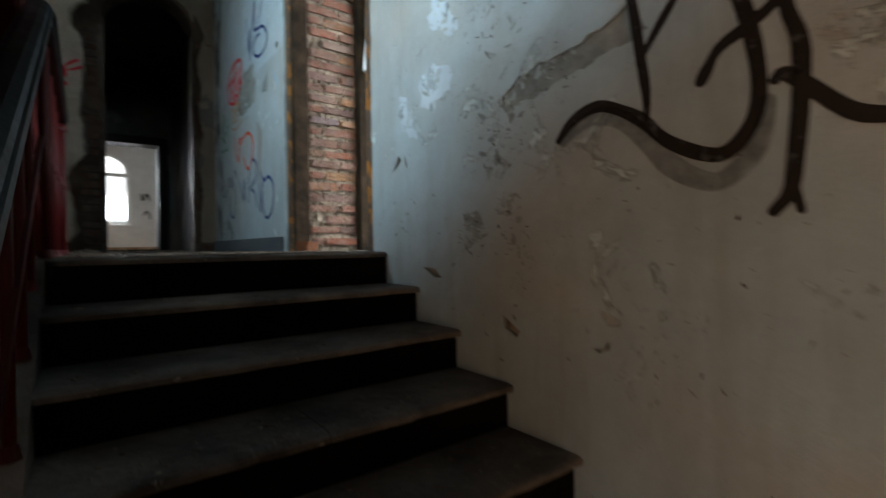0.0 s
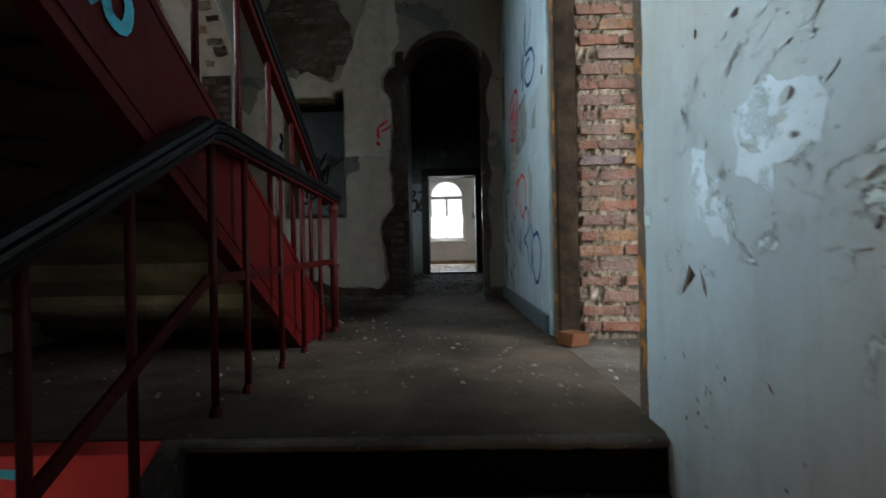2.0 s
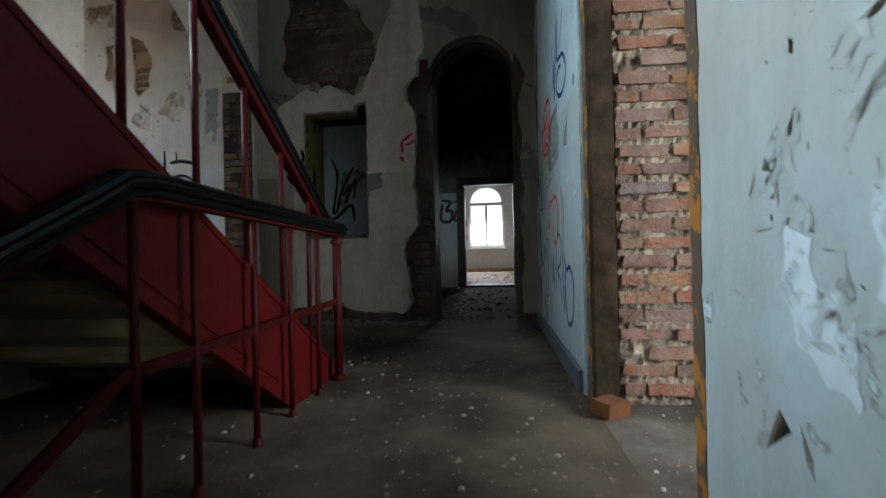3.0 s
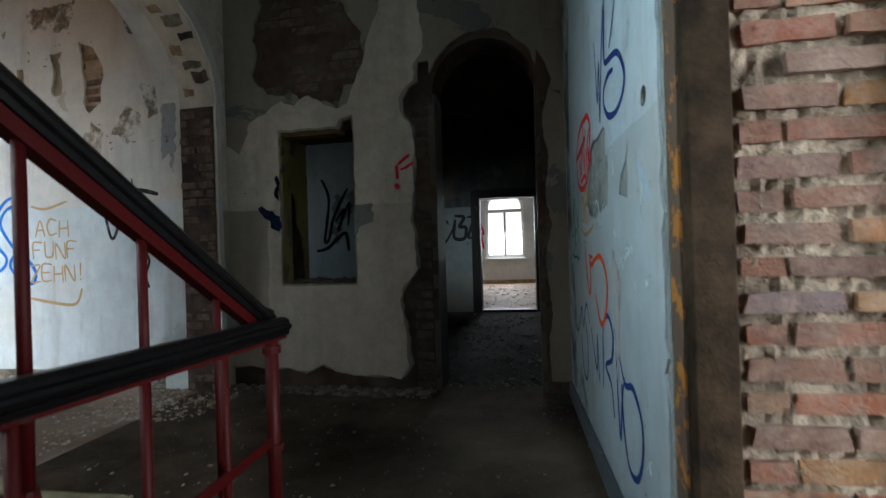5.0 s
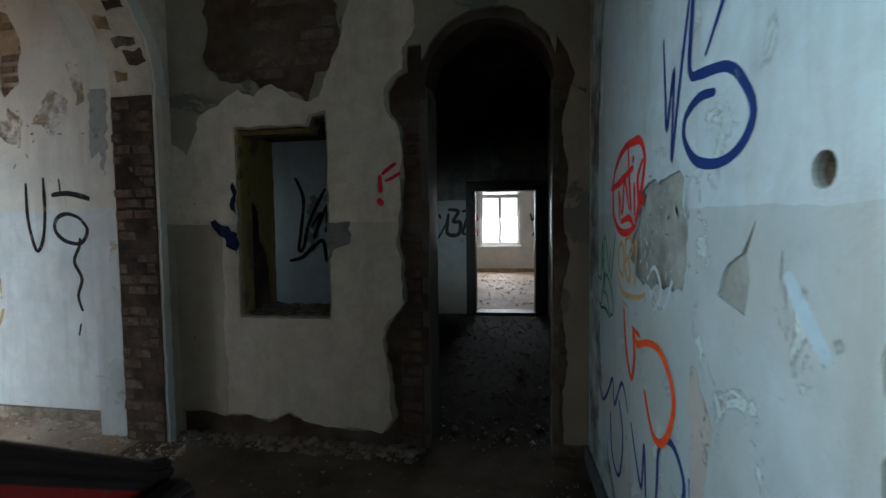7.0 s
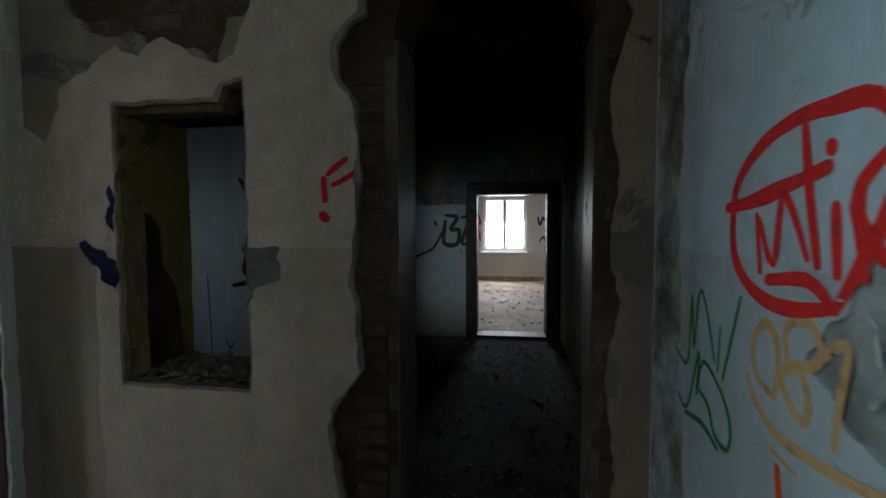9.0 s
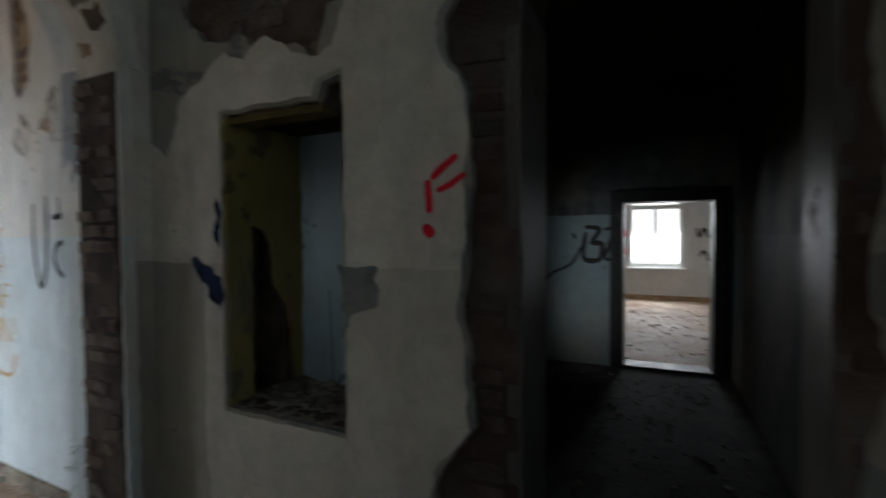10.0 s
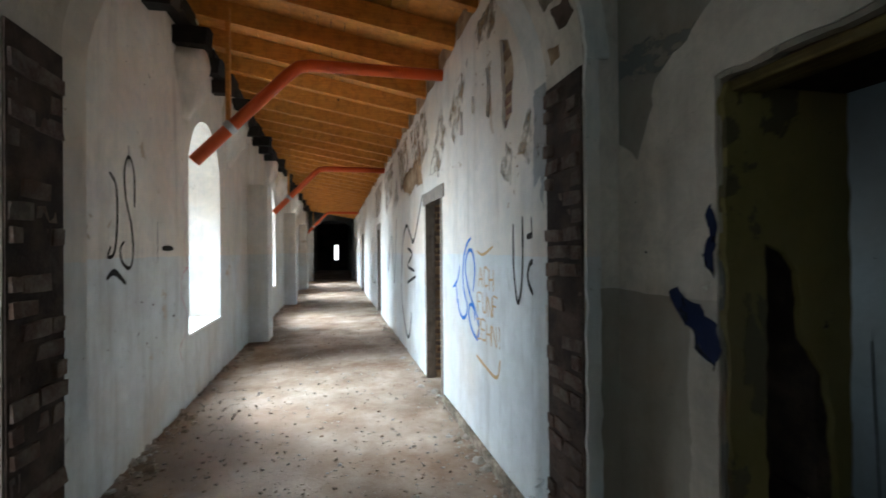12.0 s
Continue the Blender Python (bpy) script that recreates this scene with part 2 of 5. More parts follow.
def spray(name, colour, gloss=0.75, thin=0.3, thick=0.46, least=0.55, most=1.0, grain=16.0):
    t = Tree(name)
    t.put(t.b.inputs["Alpha"], t.ramp(t.noise(grain, 7, 0.7), (thin, least), (thick, most)))
    col = t.mix(t.noise(20.0, 6), tuple(c * 0.8 for c in colour), tuple(min(1, c * 1.15) for c in colour))
    return t.done(col, gloss, t.noise(50.0), 0.2, 0.002, spec=0.15)


WHITE_WALL = plaster("white_stair_plaster", (0.50, 0.635, 0.72), (0.43, 0.525, 0.575), 1.52, (0.42, 0.44, 0.44), 0.685, (0.30, 0.24, 0.18), 0.79, 0.42, 0.85, 0.0, None, 0.605, (0.42, 0.33, 0.23))
FAR_WALL = plaster("grey_hall_plaster", (0.76, 0.66, 0.55), (0.42, 0.36, 0.29), 1.50, (0.27, 0.265, 0.25), 0.70, (0.20, 0.12, 0.08), 0.76, 0.8, 0.7, 3.1, -1.36)
# the cream upper colour also holds warm bounce from the roof timber
CORRIDOR_WALL = plaster("white_corridor_plaster", (0.77, 0.71, 0.63), (0.72, 0.76, 0.76), 1.62, (0.58, 0.50, 0.40), 0.66, (0.42, 0.29, 0.18), 0.73, 0.7, 0.75, 7.7, None, 0.67, (0.60, 0.43, 0.27))
# near-black base carries the missing light of passage, rooms and corridor end
DARK_WALL = plaster("unlit_dark_plaster", (0.055, 0.058, 0.06), (0.085, 0.10, 0.10), 1.6, (0.12, 0.12, 0.11), 0.6, (0.10, 0.08, 0.06), 0.7, 0.75, 0.9, 5.0)
ROOM_WALL = plaster("white_room_plaster", (0.74, 0.74, 0.72), None, 0, (0.6, 0.58, 0.55), 0.72, (0.4, 0.3, 0.2), 0.8, 0.7, 0.3, 9.0)
YELLOW_WALL = plaster("ochre_plaster", (0.25, 0.195, 0.068), None, 0, (0.14, 0.115, 0.06), 0.58, (0.05, 0.035, 0.025), 0.66, 0.8, 0.7, 4.0)
SOFFIT = stone("mossy_stone_soffit", (0.29, 0.26, 0.15), (0.08, 0.07, 0.043), 2.4)
TREAD = stone("dusty_dark_stone", (0.19, 0.165, 0.14), (0.035, 0.03, 0.026), 3.0, 0.62, 0.4, 0.02, 0.25)
# risers far darker than the treads and almost without gloss
RISER = stone("near_black_riser", (0.008, 0.007, 0.0065), (0.003, 0.0027, 0.0026), 4.0, 0.9, 0.0, 0.02, 0.04)
HALL_FLOOR = stone("dusty_hall_floor", (0.16, 0.125, 0.092), (0.034, 0.025, 0.018), 1.2, 0.9, 0.35, 0.008, 0.08)
CORRIDOR_FLOOR = stone("rubble_covered_floor", (0.55, 0.45, 0.36), (0.24, 0.145, 0.088), 1.5, 0.75, 0.5, 0.012, 0.3)
THRESHOLD = stone("dusty_pale_threshold", (0.24, 0.215, 0.18), (0.07, 0.056, 0.045), 2.6, 0.85, 0.4, 0.01, 0.1)
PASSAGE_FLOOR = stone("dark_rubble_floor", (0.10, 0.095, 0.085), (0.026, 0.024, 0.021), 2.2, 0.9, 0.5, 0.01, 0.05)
MORTAR = stone("crumbled_mortar", (0.44, 0.375, 0.29), (0.17, 0.13, 0.095), 16.0, 0.95, 0.0, 0.03)
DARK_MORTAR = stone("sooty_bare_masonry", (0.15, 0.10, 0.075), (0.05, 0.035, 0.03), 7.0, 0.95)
BRICK = brick_material("old_brick", [(0.26, 0.10, 0.06), (0.20, 0.11, 0.075), (0.08, 0.068, 0.065), (0.27, 0.145, 0.095), (0.14, 0.14, 0.165), (0.31, 0.185, 0.065), (0.29, 0.095, 0.055), (0.16, 0.125, 0.10)], 0.42, 0.8)
SOOT_BRICK = brick_material("sooty_brick", [(0.085, 0.042, 0.028), (0.11, 0.055, 0.035), (0.05, 0.035, 0.028), (0.13, 0.075, 0.045)], 0.25, 0.8)
DULL_BRICK = brick_material("dull_brick", [(0.15, 0.075, 0.05), (0.12, 0.07, 0.05), (0.19, 0.11, 0.07), (0.10, 0.07, 0.055)], 0.5, 0.6)
# shade is put into the stringer's red, light into the landing beam's red
RED_IRON = paint("shaded_red_iron_paint", (0.068, 0.0025, 0.0025), (0.025, 0.010, 0.008), 0.5, 0.66, 0.16)
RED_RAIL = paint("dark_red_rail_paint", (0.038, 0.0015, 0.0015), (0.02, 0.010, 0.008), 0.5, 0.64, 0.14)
RED_FASCIA = paint("lit_red_beam_paint", (0.60, 0.05, 0.046), (0.16, 0.03, 0.024), 0.5, 0.62, 0.2)
RAIL_BLACK = paint("black_handrail", (0.004, 0.0036, 0.0036), (0.03, 0.026, 0.024), 0.30, 0.72, 0.17)
OLD_TIMBER = timber("weathered_timber", (0.075, 0.047, 0.027), (0.024, 0.015, 0.009), 2, 0.95, 0.1)
POST = stone("grimy_post_timber", (0.075, 0.050, 0.030), (0.018, 0.012, 0.008), 7.0, 0.9, 0.0, 0.012, 0.12)
NEW_TIMBER = timber("fresh_spruce", (0.76, 0.335, 0.065), (0.52, 0.19, 0.03), 1, 0.6)
BOARD = timber("spruce_board", (0.76, 0.345, 0.07), (0.54, 0.205, 0.035), 1, 0.65)
OCHRE_WOOD = timber("ochre_painted_lintel", (0.24, 0.17, 0.06), (0.10, 0.07, 0.03), 0, 0.85, 0.1)
OCHRE_EDGE = paint("ochre_flaking_paint", (0.36, 0.15, 0.03), (0.085, 0.06, 0.045), 0.9, 0.44)
UNDERCOAT = stone("grey_undercoat", (0.38, 0.42, 0.42), (0.19, 0.21, 0.20), 6.0, 0.85)
TAN_COAT = stone("tan_undercoat", (0.58, 0.43, 0.28), (0.30, 0.18, 0.10), 6.0, 0.95)
SKIRTING = paint("slate_skirting", (0.09, 0.105, 0.12), (0.16, 0.15, 0.14), 0.6, 0.6)
PATCHED = stone("bare_brick_and_old_render", (0.17, 0.14, 0.115), (0.085, 0.048, 0.032), 3.2, 0.95)
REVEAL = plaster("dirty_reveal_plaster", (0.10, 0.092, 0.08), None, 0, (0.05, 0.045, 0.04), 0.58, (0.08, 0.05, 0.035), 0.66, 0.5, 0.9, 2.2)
# near black above 1.85 m, paler bluish grey below
END_WALL = plaster("dark_over_pale_plaster", (0.04, 0.042, 0.043), (0.18, 0.21, 0.215), 1.85, (0.11, 0.12, 0.12), 0.62, (0.10, 0.08, 0.06), 0.70, 0.75, 0.9, 5.0)
DIRTY_COAT = plaster("sooty_old_plaster", (0.37, 0.325, 0.265), (0.31, 0.27, 0.22), 1.5, (0.20, 0.195, 0.18), 0.56, (0.15, 0.085, 0.055), 0.64, 0.85, 0.8, 6.3)
BLACK_FRAME = paint("charred_frame", (0.016, 0.014, 0.013), (0.05, 0.045, 0.04), 0.5, 0.62)
PIPE = plain("orange_plastic_pipe", (0.60, 0.085, 0.010), 0.38, 0.0, 0.12, 5.0, 0.1)
STEEL = plain("galvanised_steel", (0.45, 0.45, 0.45), 0.4, 0.9)
WINDOW_WHITE = plain("white_window_paint", (0.80, 0.80, 0.78), 0.4, 0.0, 0.06)
PANEL = plain("bluish_plastic", (0.60, 0.66, 0.68), 0.55, 0.0, 0.15, 3.0)
SHEET = plaster("stained_white_board", (0.46, 0.54, 0.57), None, 0, (0.20, 0.22, 0.22), 0.62, (0.05, 0.05, 0.045), 0.68, 0.6, 0.9, 3.4)
INK = {k: spray("spray_" + k, c) for k, c in dict(black=(0.022, 0.019, 0.017), blue=(0.02, 0.07, 0.32), navy=(0.012, 0.035, 0.16), red=(0.62, 0.03, 0.03), orange=(0.66, 0.08, 0.02), green=(0.02, 0.16, 0.06), tan=(0.50, 0.33, 0.16), sky=(0.08, 0.40, 0.52), crimson=(0.75, 0.02, 0.04), cobalt=(0.02, 0.16, 0.55), pale_blue=(0.40, 0.53, 0.62), pink=(0.55, 0.36, 0.38), ink_blue=(0.004, 0.010, 0.048), grey=(0.20, 0.195, 0.18)).items()}
INK["bare_white"] = spray("worn_bare_white", (0.60, 0.71, 0.79), 0.6, 0.36, 0.46, 0.15, 0.85, 9.0)
INK["thin_black"] = spray("thin_black_overspray", (0.03, 0.026, 0.022), 0.8, 0.3, 0.7, 0.12, 0.55, 20.0)
INK["soot_shade"] = spray("brown_dirt_and_shade", (0.20, 0.165, 0.125), 0.9, 0.40, 0.75, 0.0, 0.60, 3.0)
INK["stain"] = spray("tan_damp_stain", (0.50, 0.36, 0.22), 0.9, 0.44, 0.72, 0.0, 0.85, 5.0)
INK["old_grey"] = spray("worn_grey_render", (0.36, 0.36, 0.355), 0.9, 0.36, 0.44, 0.0)
glow = Tree("overcast_glow")
glow.b.inputs["Base Color"].default_value = (0, 0, 0, 1)
glow.b.inputs["Emission Color"].default_value = (0.93, 0.97, 1.0, 1)
glow.b.inputs["Emission Strength"].default_value = 2.2
GLOW = glow.m
glass = Tree("window_glass")
glass.b.inputs["Transmission Weight"].default_value = 1.0
glass.b.inputs["Roughness"].default_value = 0.02
glass.b.inputs["IOR"].default_value = 1.05
GLASS = glass.m


# ---- large structure: hall and stairwell ----
TOP = 4.6
XA, XB = -1.72, -2.04          # the arch wall between hall and corridor
YF = 5.73                      # the hall's far wall
YL, YR = 3.08, 5.81            # the corridor's walls


def on_right(u, v, d):
    return (1.25 + d, u, v)


def on_far(u, v, d):
    return (u, YF + d, v)


def on_arch(u, v, d):
    return (XA - d, u, v)


# the stairwell's right wall with the doorway to the side room
FRAME[0] = TURNED
def ring(u, v, r, n=14):
    return [(u + r * math.cos(i * 2 * math.pi / n), v + r * math.sin(i * 2 * math.pi / n)) for i in range(n)]


FLAKED = []
FLAKED.append([(4.63, 1.60), (4.51, 1.63), (4.40, 1.62), (4.28, 1.64), (4.22, 1.62), (4.24, 1.53), (4.19, 1.49), (4.18, 1.37), (4.22, 1.29), (4.40, 1.27), (4.60, 1.25), (4.72, 1.28), (4.80, 1.36), (4.72, 1.46), (4.69, 1.52)])
FLAKED.append([(3.82, 1.49), (3.85, 1.45), (3.88, 1.42), (3.94, 1.39), (3.98, 1.34), (3.99, 1.31), (3.92, 1.29), (3.86, 1.285), (3.84, 1.36), (3.855, 1.42)])
FLAKED.append([(1.43, 0.15), (1.35, 0.16), (1.32, 0.11), (1.35, 0.04), (1.42, 0.08)])
FLAKED.append([(1.34, 0.53), (1.29, 0.5), (1.32, 0.49), (1.34, 0.5)])
FLAKED.append([(1.19, 0.2), (1.16, 0.21), (1.17, 0.18), (1.19, 0.16)])
FLAKED.append([(1.3, 0.74), (1.24, 0.72), (1.26, 0.7), (1.29, 0.72)])
FLAKED.append([(1.21, 0.555), (1.16, 0.57), (1.13, 0.60), (1.07, 0.61), (0.93, 0.62), (0.81, 0.65), (0.71, 0.68), (0.66, 0.60), (0.74, 0.57), (0.83, 0.56), (0.95, 0.54), (1.01, 0.53), (1.06, 0.51), (1.10, 0.53), (1.14, 0.48), (1.17, 0.45), (1.20, 0.50)])
GOUGED = [ring(3.62, 1.568, 0.032)]
GOUGED.append([(1.95, 0.38), (1.915, 0.455), (1.885, 0.43), (1.92, 0.40)])
GOUGED.append([(1.865, 0.45), (1.84, 0.41), (1.838, 0.38), (1.855, 0.40)])
GOUGED.append([(1.72, -0.07), (1.63, -0.07), (1.58, -0.11), (1.64, -0.11)])
GOUGED.append([(1.23, -0.22), (1.14, -0.28), (1.16, -0.3), (1.22, -0.27)])
GOUGED.append([(0.84, -0.29), (0.79, -0.26), (0.79, -0.28), (0.83, -0.3)])
GOUGED.append([(0.86, -0.29), (0.8, -0.26), (0.81, -0.28)])
GOUGED.append([(1.25, 0.38), (1.23, 0.34), (1.21, 0.3), (1.25, 0.33)])
FLAKED = [rough(h, 0.022 if i in (0, 6) else 0.010, 0.012, i * 1.3, 17.0) for i, h in enumerate(FLAKED)]
GOUGED = GOUGED[:1] + [rough(h, 0.006, 0.03, i * 2.1, 18.0) for i, h in enumerate(GOUGED[1:])]
WALL_R = [(-3.2, -3.2), (2.19, -3.2)] + [(2.195 + 0.015 * noise.noise(Vector((3, 1, i * 0.8))), -0.1 + 0.06 * i) for i in range(36)] + [(2.2, 2.08), (3.48, 2.08)] + [(3.475 + 0.03 * noise.noise(Vector((0, 0, i * 0.9))), 2.0 - 0.05 * i) for i in range(40)] + [(3.48, -3.2), (6.0, -3.2), (6.0, TOP), (-3.2, TOP)]
bm = slab(bmesh.new(), WALL_R, FLAKED + GOUGED, on_right, 0.008)
wall_right = structure("wall_right", bm, WHITE_WALL, "white plaster stairwell wall, peeling and sprayed with graffiti")
bm = slab(bmesh.new(), [(-3.2, -3.2), (2.17, -3.2), (2.17, 2.10), (3.45, 2.10), (3.45, -3.2), (6.0, -3.2), (6.0, TOP), (-3.2, TOP)], GOUGED, lambda u, v, d: (1.2585 + d, u, v), 0.011)
structure("undercoat_right", bm, UNDERCOAT, "grey undercoat showing where the white plaster flaked off")
core = slab(bmesh.new(), [(-3.2, -3.2), (2.1, -3.2), (2.1, 2.15), (3.36, 2.15), (3.36, -3.2), (6.0, -3.2), (6.0, TOP), (-3.2, TOP)], [ring(3.62, 1.568, 0.034)], lambda u, v, d: (1.27 + d, u, v), 0.61)
wall_core = structure("wall_right_core", core, MORTAR, "bare masonry core behind the peeling plaster")

# landing, with a deep slab and its red fascia
structure("floor", boxed(-1.78, 1.26, 2.055, 5.95, -0.22, 0.0), HALL_FLOOR, "dusty grey stone landing floor with dirt and grit", "floor")
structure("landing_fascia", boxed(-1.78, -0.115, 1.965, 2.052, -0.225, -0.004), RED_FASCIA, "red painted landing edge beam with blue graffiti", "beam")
structure("threshold", boxed(1.262, 1.884, 2.102, 3.358, -0.2, -0.003), THRESHOLD, "dusty pale stone threshold of the doorway", "floor")
structure("floor_side_room", boxed(1.886, 5.2, 0.2, 6.0, -0.2, -0.004), CORRIDOR_FLOOR, "dusty pale floor of the side room", "floor")
structure("floor_lower", boxed(-1.78, 1.25, -3.2, 4.5, -3.2, -3.0), HALL_FLOOR, "dark floor at the foot of the stairs", "floor")
structure("fascia_lip", boxed(-1.78, -0.115, 1.955, 2.05, -0.315, -0.296), RED_FASCIA, "thin red painted ledge under the landing beam", "ledge")
structure("wall_lower", boxed(-1.78, -0.1, 1.985, 2.10, -3.0, -0.232), ROOM_WALL, "whitish wall on the storey below with red graffiti")
structure("wall_south", boxed(-1.9, 1.9, -3.35, -3.2, -3.2, TOP), WHITE_WALL, "plain stairwell end wall")
# side room
structure("wall_side_north", boxed(1.88, 5.2, 5.6, 5.75, -0.1, 3.4), ROOM_WALL, "white wall of the side room")
structure("wall_side_east", slab(bmesh.new(), rect(0.2, 5.7, -0.1, 3.4), [rect(0.9, 2.3, 0.8, 2.6)], lambda u, v, d: (5.0 + d, u, v), 0.3), ROOM_WALL, "white outer wall of the side room with a window opening")
structure("wall_side_south", boxed(1.88, 5.2, 0.05, 0.2, -0.1, 3.4), ROOM_WALL, "white wall of the side room")
structure("ceiling_side", boxed(1.88, 5.2, 0.05, 5.75, 3.4, 3.5), ROOM_WALL, "white ceiling of the side room", "ceiling")
FRAME[0] = STRAIGHT
# opaque sheet added in the unseen window opening to keep the sun out
structure("stair_window_cover", boxed(-2.02, -2.0, 0.9, 3.0, 2.05, 3.2), WINDOW_WHITE, "unseen opaque white cover in the stair window opening", "window")
structure("ceiling", boxed(-2.1, 1.9, -3.6, 6.2, TOP, TOP + 0.15), ROOM_WALL, "whitewashed stairwell ceiling", "ceiling")

# the hall's far wall: masonry core, and a plaster coat that is broken round the arch
ARCH = arch(0.09, 0.89, -0.05, 2.36, 0.39)
NICHE = [(-1.21, 0.875), (-0.585, 0.875), (-0.585, 2.20), (-0.66, 2.19), (-0.69, 2.125), (-1.21, 2.125)]
NICHE_REAR = [(-1.245, 0.862), (-0.585, 0.862), (-0.585, 2.16), (-1.245, 2.16), (-1.245, 1.68), (-1.40, 1.66), (-1.42, 0.90), (-1.245, 0.88)]
def far_core(front, depth, hole):
    rim = [(-2.2, -0.3), (0.09, -0.3)] + ARCH[:1] + ARCH[:1:-1] + [(0.89, -0.05), (0.89, -0.3), (1.9, -0.3), (1.9, TOP), (-2.2, TOP)]
    rim = [p for i, p in enumerate(rim) if i == 0 or (Vector(p) - Vector(rim[i - 1])).length > 0.004]
    return slab(bmesh.new(), rim, [hole], lambda u, v, d: (u, front + d, v), depth)


wall_far = structure("wall_far", far_core(YF + 0.03, 0.10, NICHE), PATCHED, "bare masonry of the hall's far wall")
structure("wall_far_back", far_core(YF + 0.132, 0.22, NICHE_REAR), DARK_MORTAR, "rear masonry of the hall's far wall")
LEFT = [(-0.2, 0.11), (-0.13, 0.2), (-0.15, 0.45), (-0.2, 0.72), (-0.15, 0.85), (-0.05, 0.98), (-0.06, 1.25), (-0.09, 1.35), (-0.07, 1.5), (-0.05, 1.9), (-0.06, 2.1), (-0.13, 2.2), (-0.15, 2.32), (-0.1, 2.42), (-0.03, 2.46), (-0.02, 2.6), (0.07, 2.62)]
RIGHT = [(0.91, 2.62), (0.97, 2.5), (1.02, 2.38), (0.96, 2.22), (0.93, 2.0), (0.97, 1.8), (0.94, 1.5), (0.98, 1.3), (0.93, 1.0), (0.97, 0.6), (0.93, 0.3), (0.96, 0.1)]
CROWN = [(0.49 - 0.42 * math.cos(i * math.pi / 12), 2.40 + 0.41 * math.sin(i * math.pi / 12)) for i in range(1, 12)]
outer = [(-1.95, 0.17), (-1.5, 0.16), (-1.40, 0.13), (-1.2, 0.16), (-1.05, 0.12), (-0.9, 0.19), (-0.75, 0.12), (-0.5, 0.1)] + LEFT + CROWN + RIGHT + [(1.25, 0.1), (1.25, TOP), (-1.95, TOP)]
BARE = [(-1.45, 2.91), (-1.44, 2.59), (-1.25, 2.42), (-1.1, 2.44), (-0.91, 2.41), (-0.68, 2.29), (-0.63, 2.48), (-0.44, 2.55), (-0.44, 2.76), (-0.61, 3.08), (-0.9, 3.4), (-1.4, 3.43)]
coat = slab(bmesh.new(), rough(outer, 0.02, 0.04, 2.0, 11.0), [rough([(-1.222, 0.865), (-0.578, 0.865), (-0.578, 2.215), (-0.665, 2.20), (-0.70, 2.135), (-1.222, 2.135)], 0.010, 0.03, 5.0, 12.0), rough(BARE, 0.07, 0.03, 3.3, 5.0)], on_far, 0.029)
structure("plaster_far", coat, DIRTY_COAT, "cracked grey plaster with a darker dado, broken away round the arch")
CREST = [(0.03, 2.72), (0.0, 3.1), (-0.1, 3.7), (-0.3, 3.75), (-0.28, 3.2), (-0.42, 2.85), (-0.5, 2.58), (-0.58, 2.44), (-0.60, 2.32), (-0.72, 2.29), (-0.84, 2.35), (-0.95, 2.43), (-1.08, 2.36), (-1.2, 2.4), (-1.38, 2.3), (-1.5, 2.24), (-1.6, 1.98), (-1.74, 2.06), (-1.9, 1.9)]
light = [(-1.95, 0.18), (-1.5, 0.17), (-1.40, 0.14), (-1.2, 0.17), (-1.05, 0.13), (-0.9, 0.2), (-0.75, 0.13), (-0.5, 0.11)] + [(u - 0.02, v) for u, v in LEFT[:-1]] + CREST
skin = slab(bmesh.new(), rough(light, 0.026, 0.035, 8.4, 9.0), [rough([(-1.235, 0.85), (-0.565, 0.85), (-0.565, 2.235), (-0.68, 2.215), (-0.72, 2.15), (-1.235, 2.15)], 0.010, 0.03, 5.0, 12.0)], lambda u, v, d: (u, YF - 0.006 + d, v), 0.0055)
structure("plaster_skin", skin, FAR_WALL, "pale plaster skin with a ragged upper edge and grey dado")
skin = slab(bmesh.new(), rough([(1.0, 0.1), (1.3, 0.1), (1.3, 3.6), (1.15, 3.4), (1.12, 2.9), (1.07, 2.5), (1.02, 2.1), (1.03, 1.6), (1.0, 1.0)], 0.026, 0.035, 9.9, 9.0), [], lambda u, v, d: (u, YF - 0.006 + d, v), 0.0055)
structure("plaster_skin", skin, DIRTY_COAT, "stained plaster skin beside the arch")
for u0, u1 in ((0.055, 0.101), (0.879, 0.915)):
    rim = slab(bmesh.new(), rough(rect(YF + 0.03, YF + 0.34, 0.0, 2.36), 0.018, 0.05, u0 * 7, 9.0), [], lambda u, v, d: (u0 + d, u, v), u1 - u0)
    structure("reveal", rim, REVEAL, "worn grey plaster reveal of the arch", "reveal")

# the arch wall
JL, JR, SPRING, CROWN_UP = 3.69, 5.58, 2.38, 0.80
bm = slab(bmesh.new(), [(-3.2, -3.2), (JL, -3.2)] + [(JL, 0.0)] + arch(JL, JR, 0.0, SPRING, CROWN_UP, 24)[:1:-1] + [(JR, -0.02), (YF + 0.1, -0.02), (YF + 0.1, TOP), (-3.2, TOP)], [rect(0.95, 2.95, 2.08, 3.15)], on_arch, XA - XB)
wall_arch = structure("wall_arch", bm, FAR_WALL, "plastered wall with a wide round arch into the corridor")
# second, wider order of the arch on the corridor side, standing on pilasters
bm = slab(bmesh.new(), [(YL + 0.002, 0.0), (JL - 0.03, 0.0)] + arch(JL - 0.03, JR + 0.03, 0.0, SPRING, CROWN_UP + 0.06, 24)[:1:-1] + [(JR + 0.03, 0.0), (YR - 0.002, 0.0), (YR - 0.002, 3.84), (YL + 0.002, 4.38)], [], lambda u, v, d: (XB - 0.002 - d, u, v), 0.24)
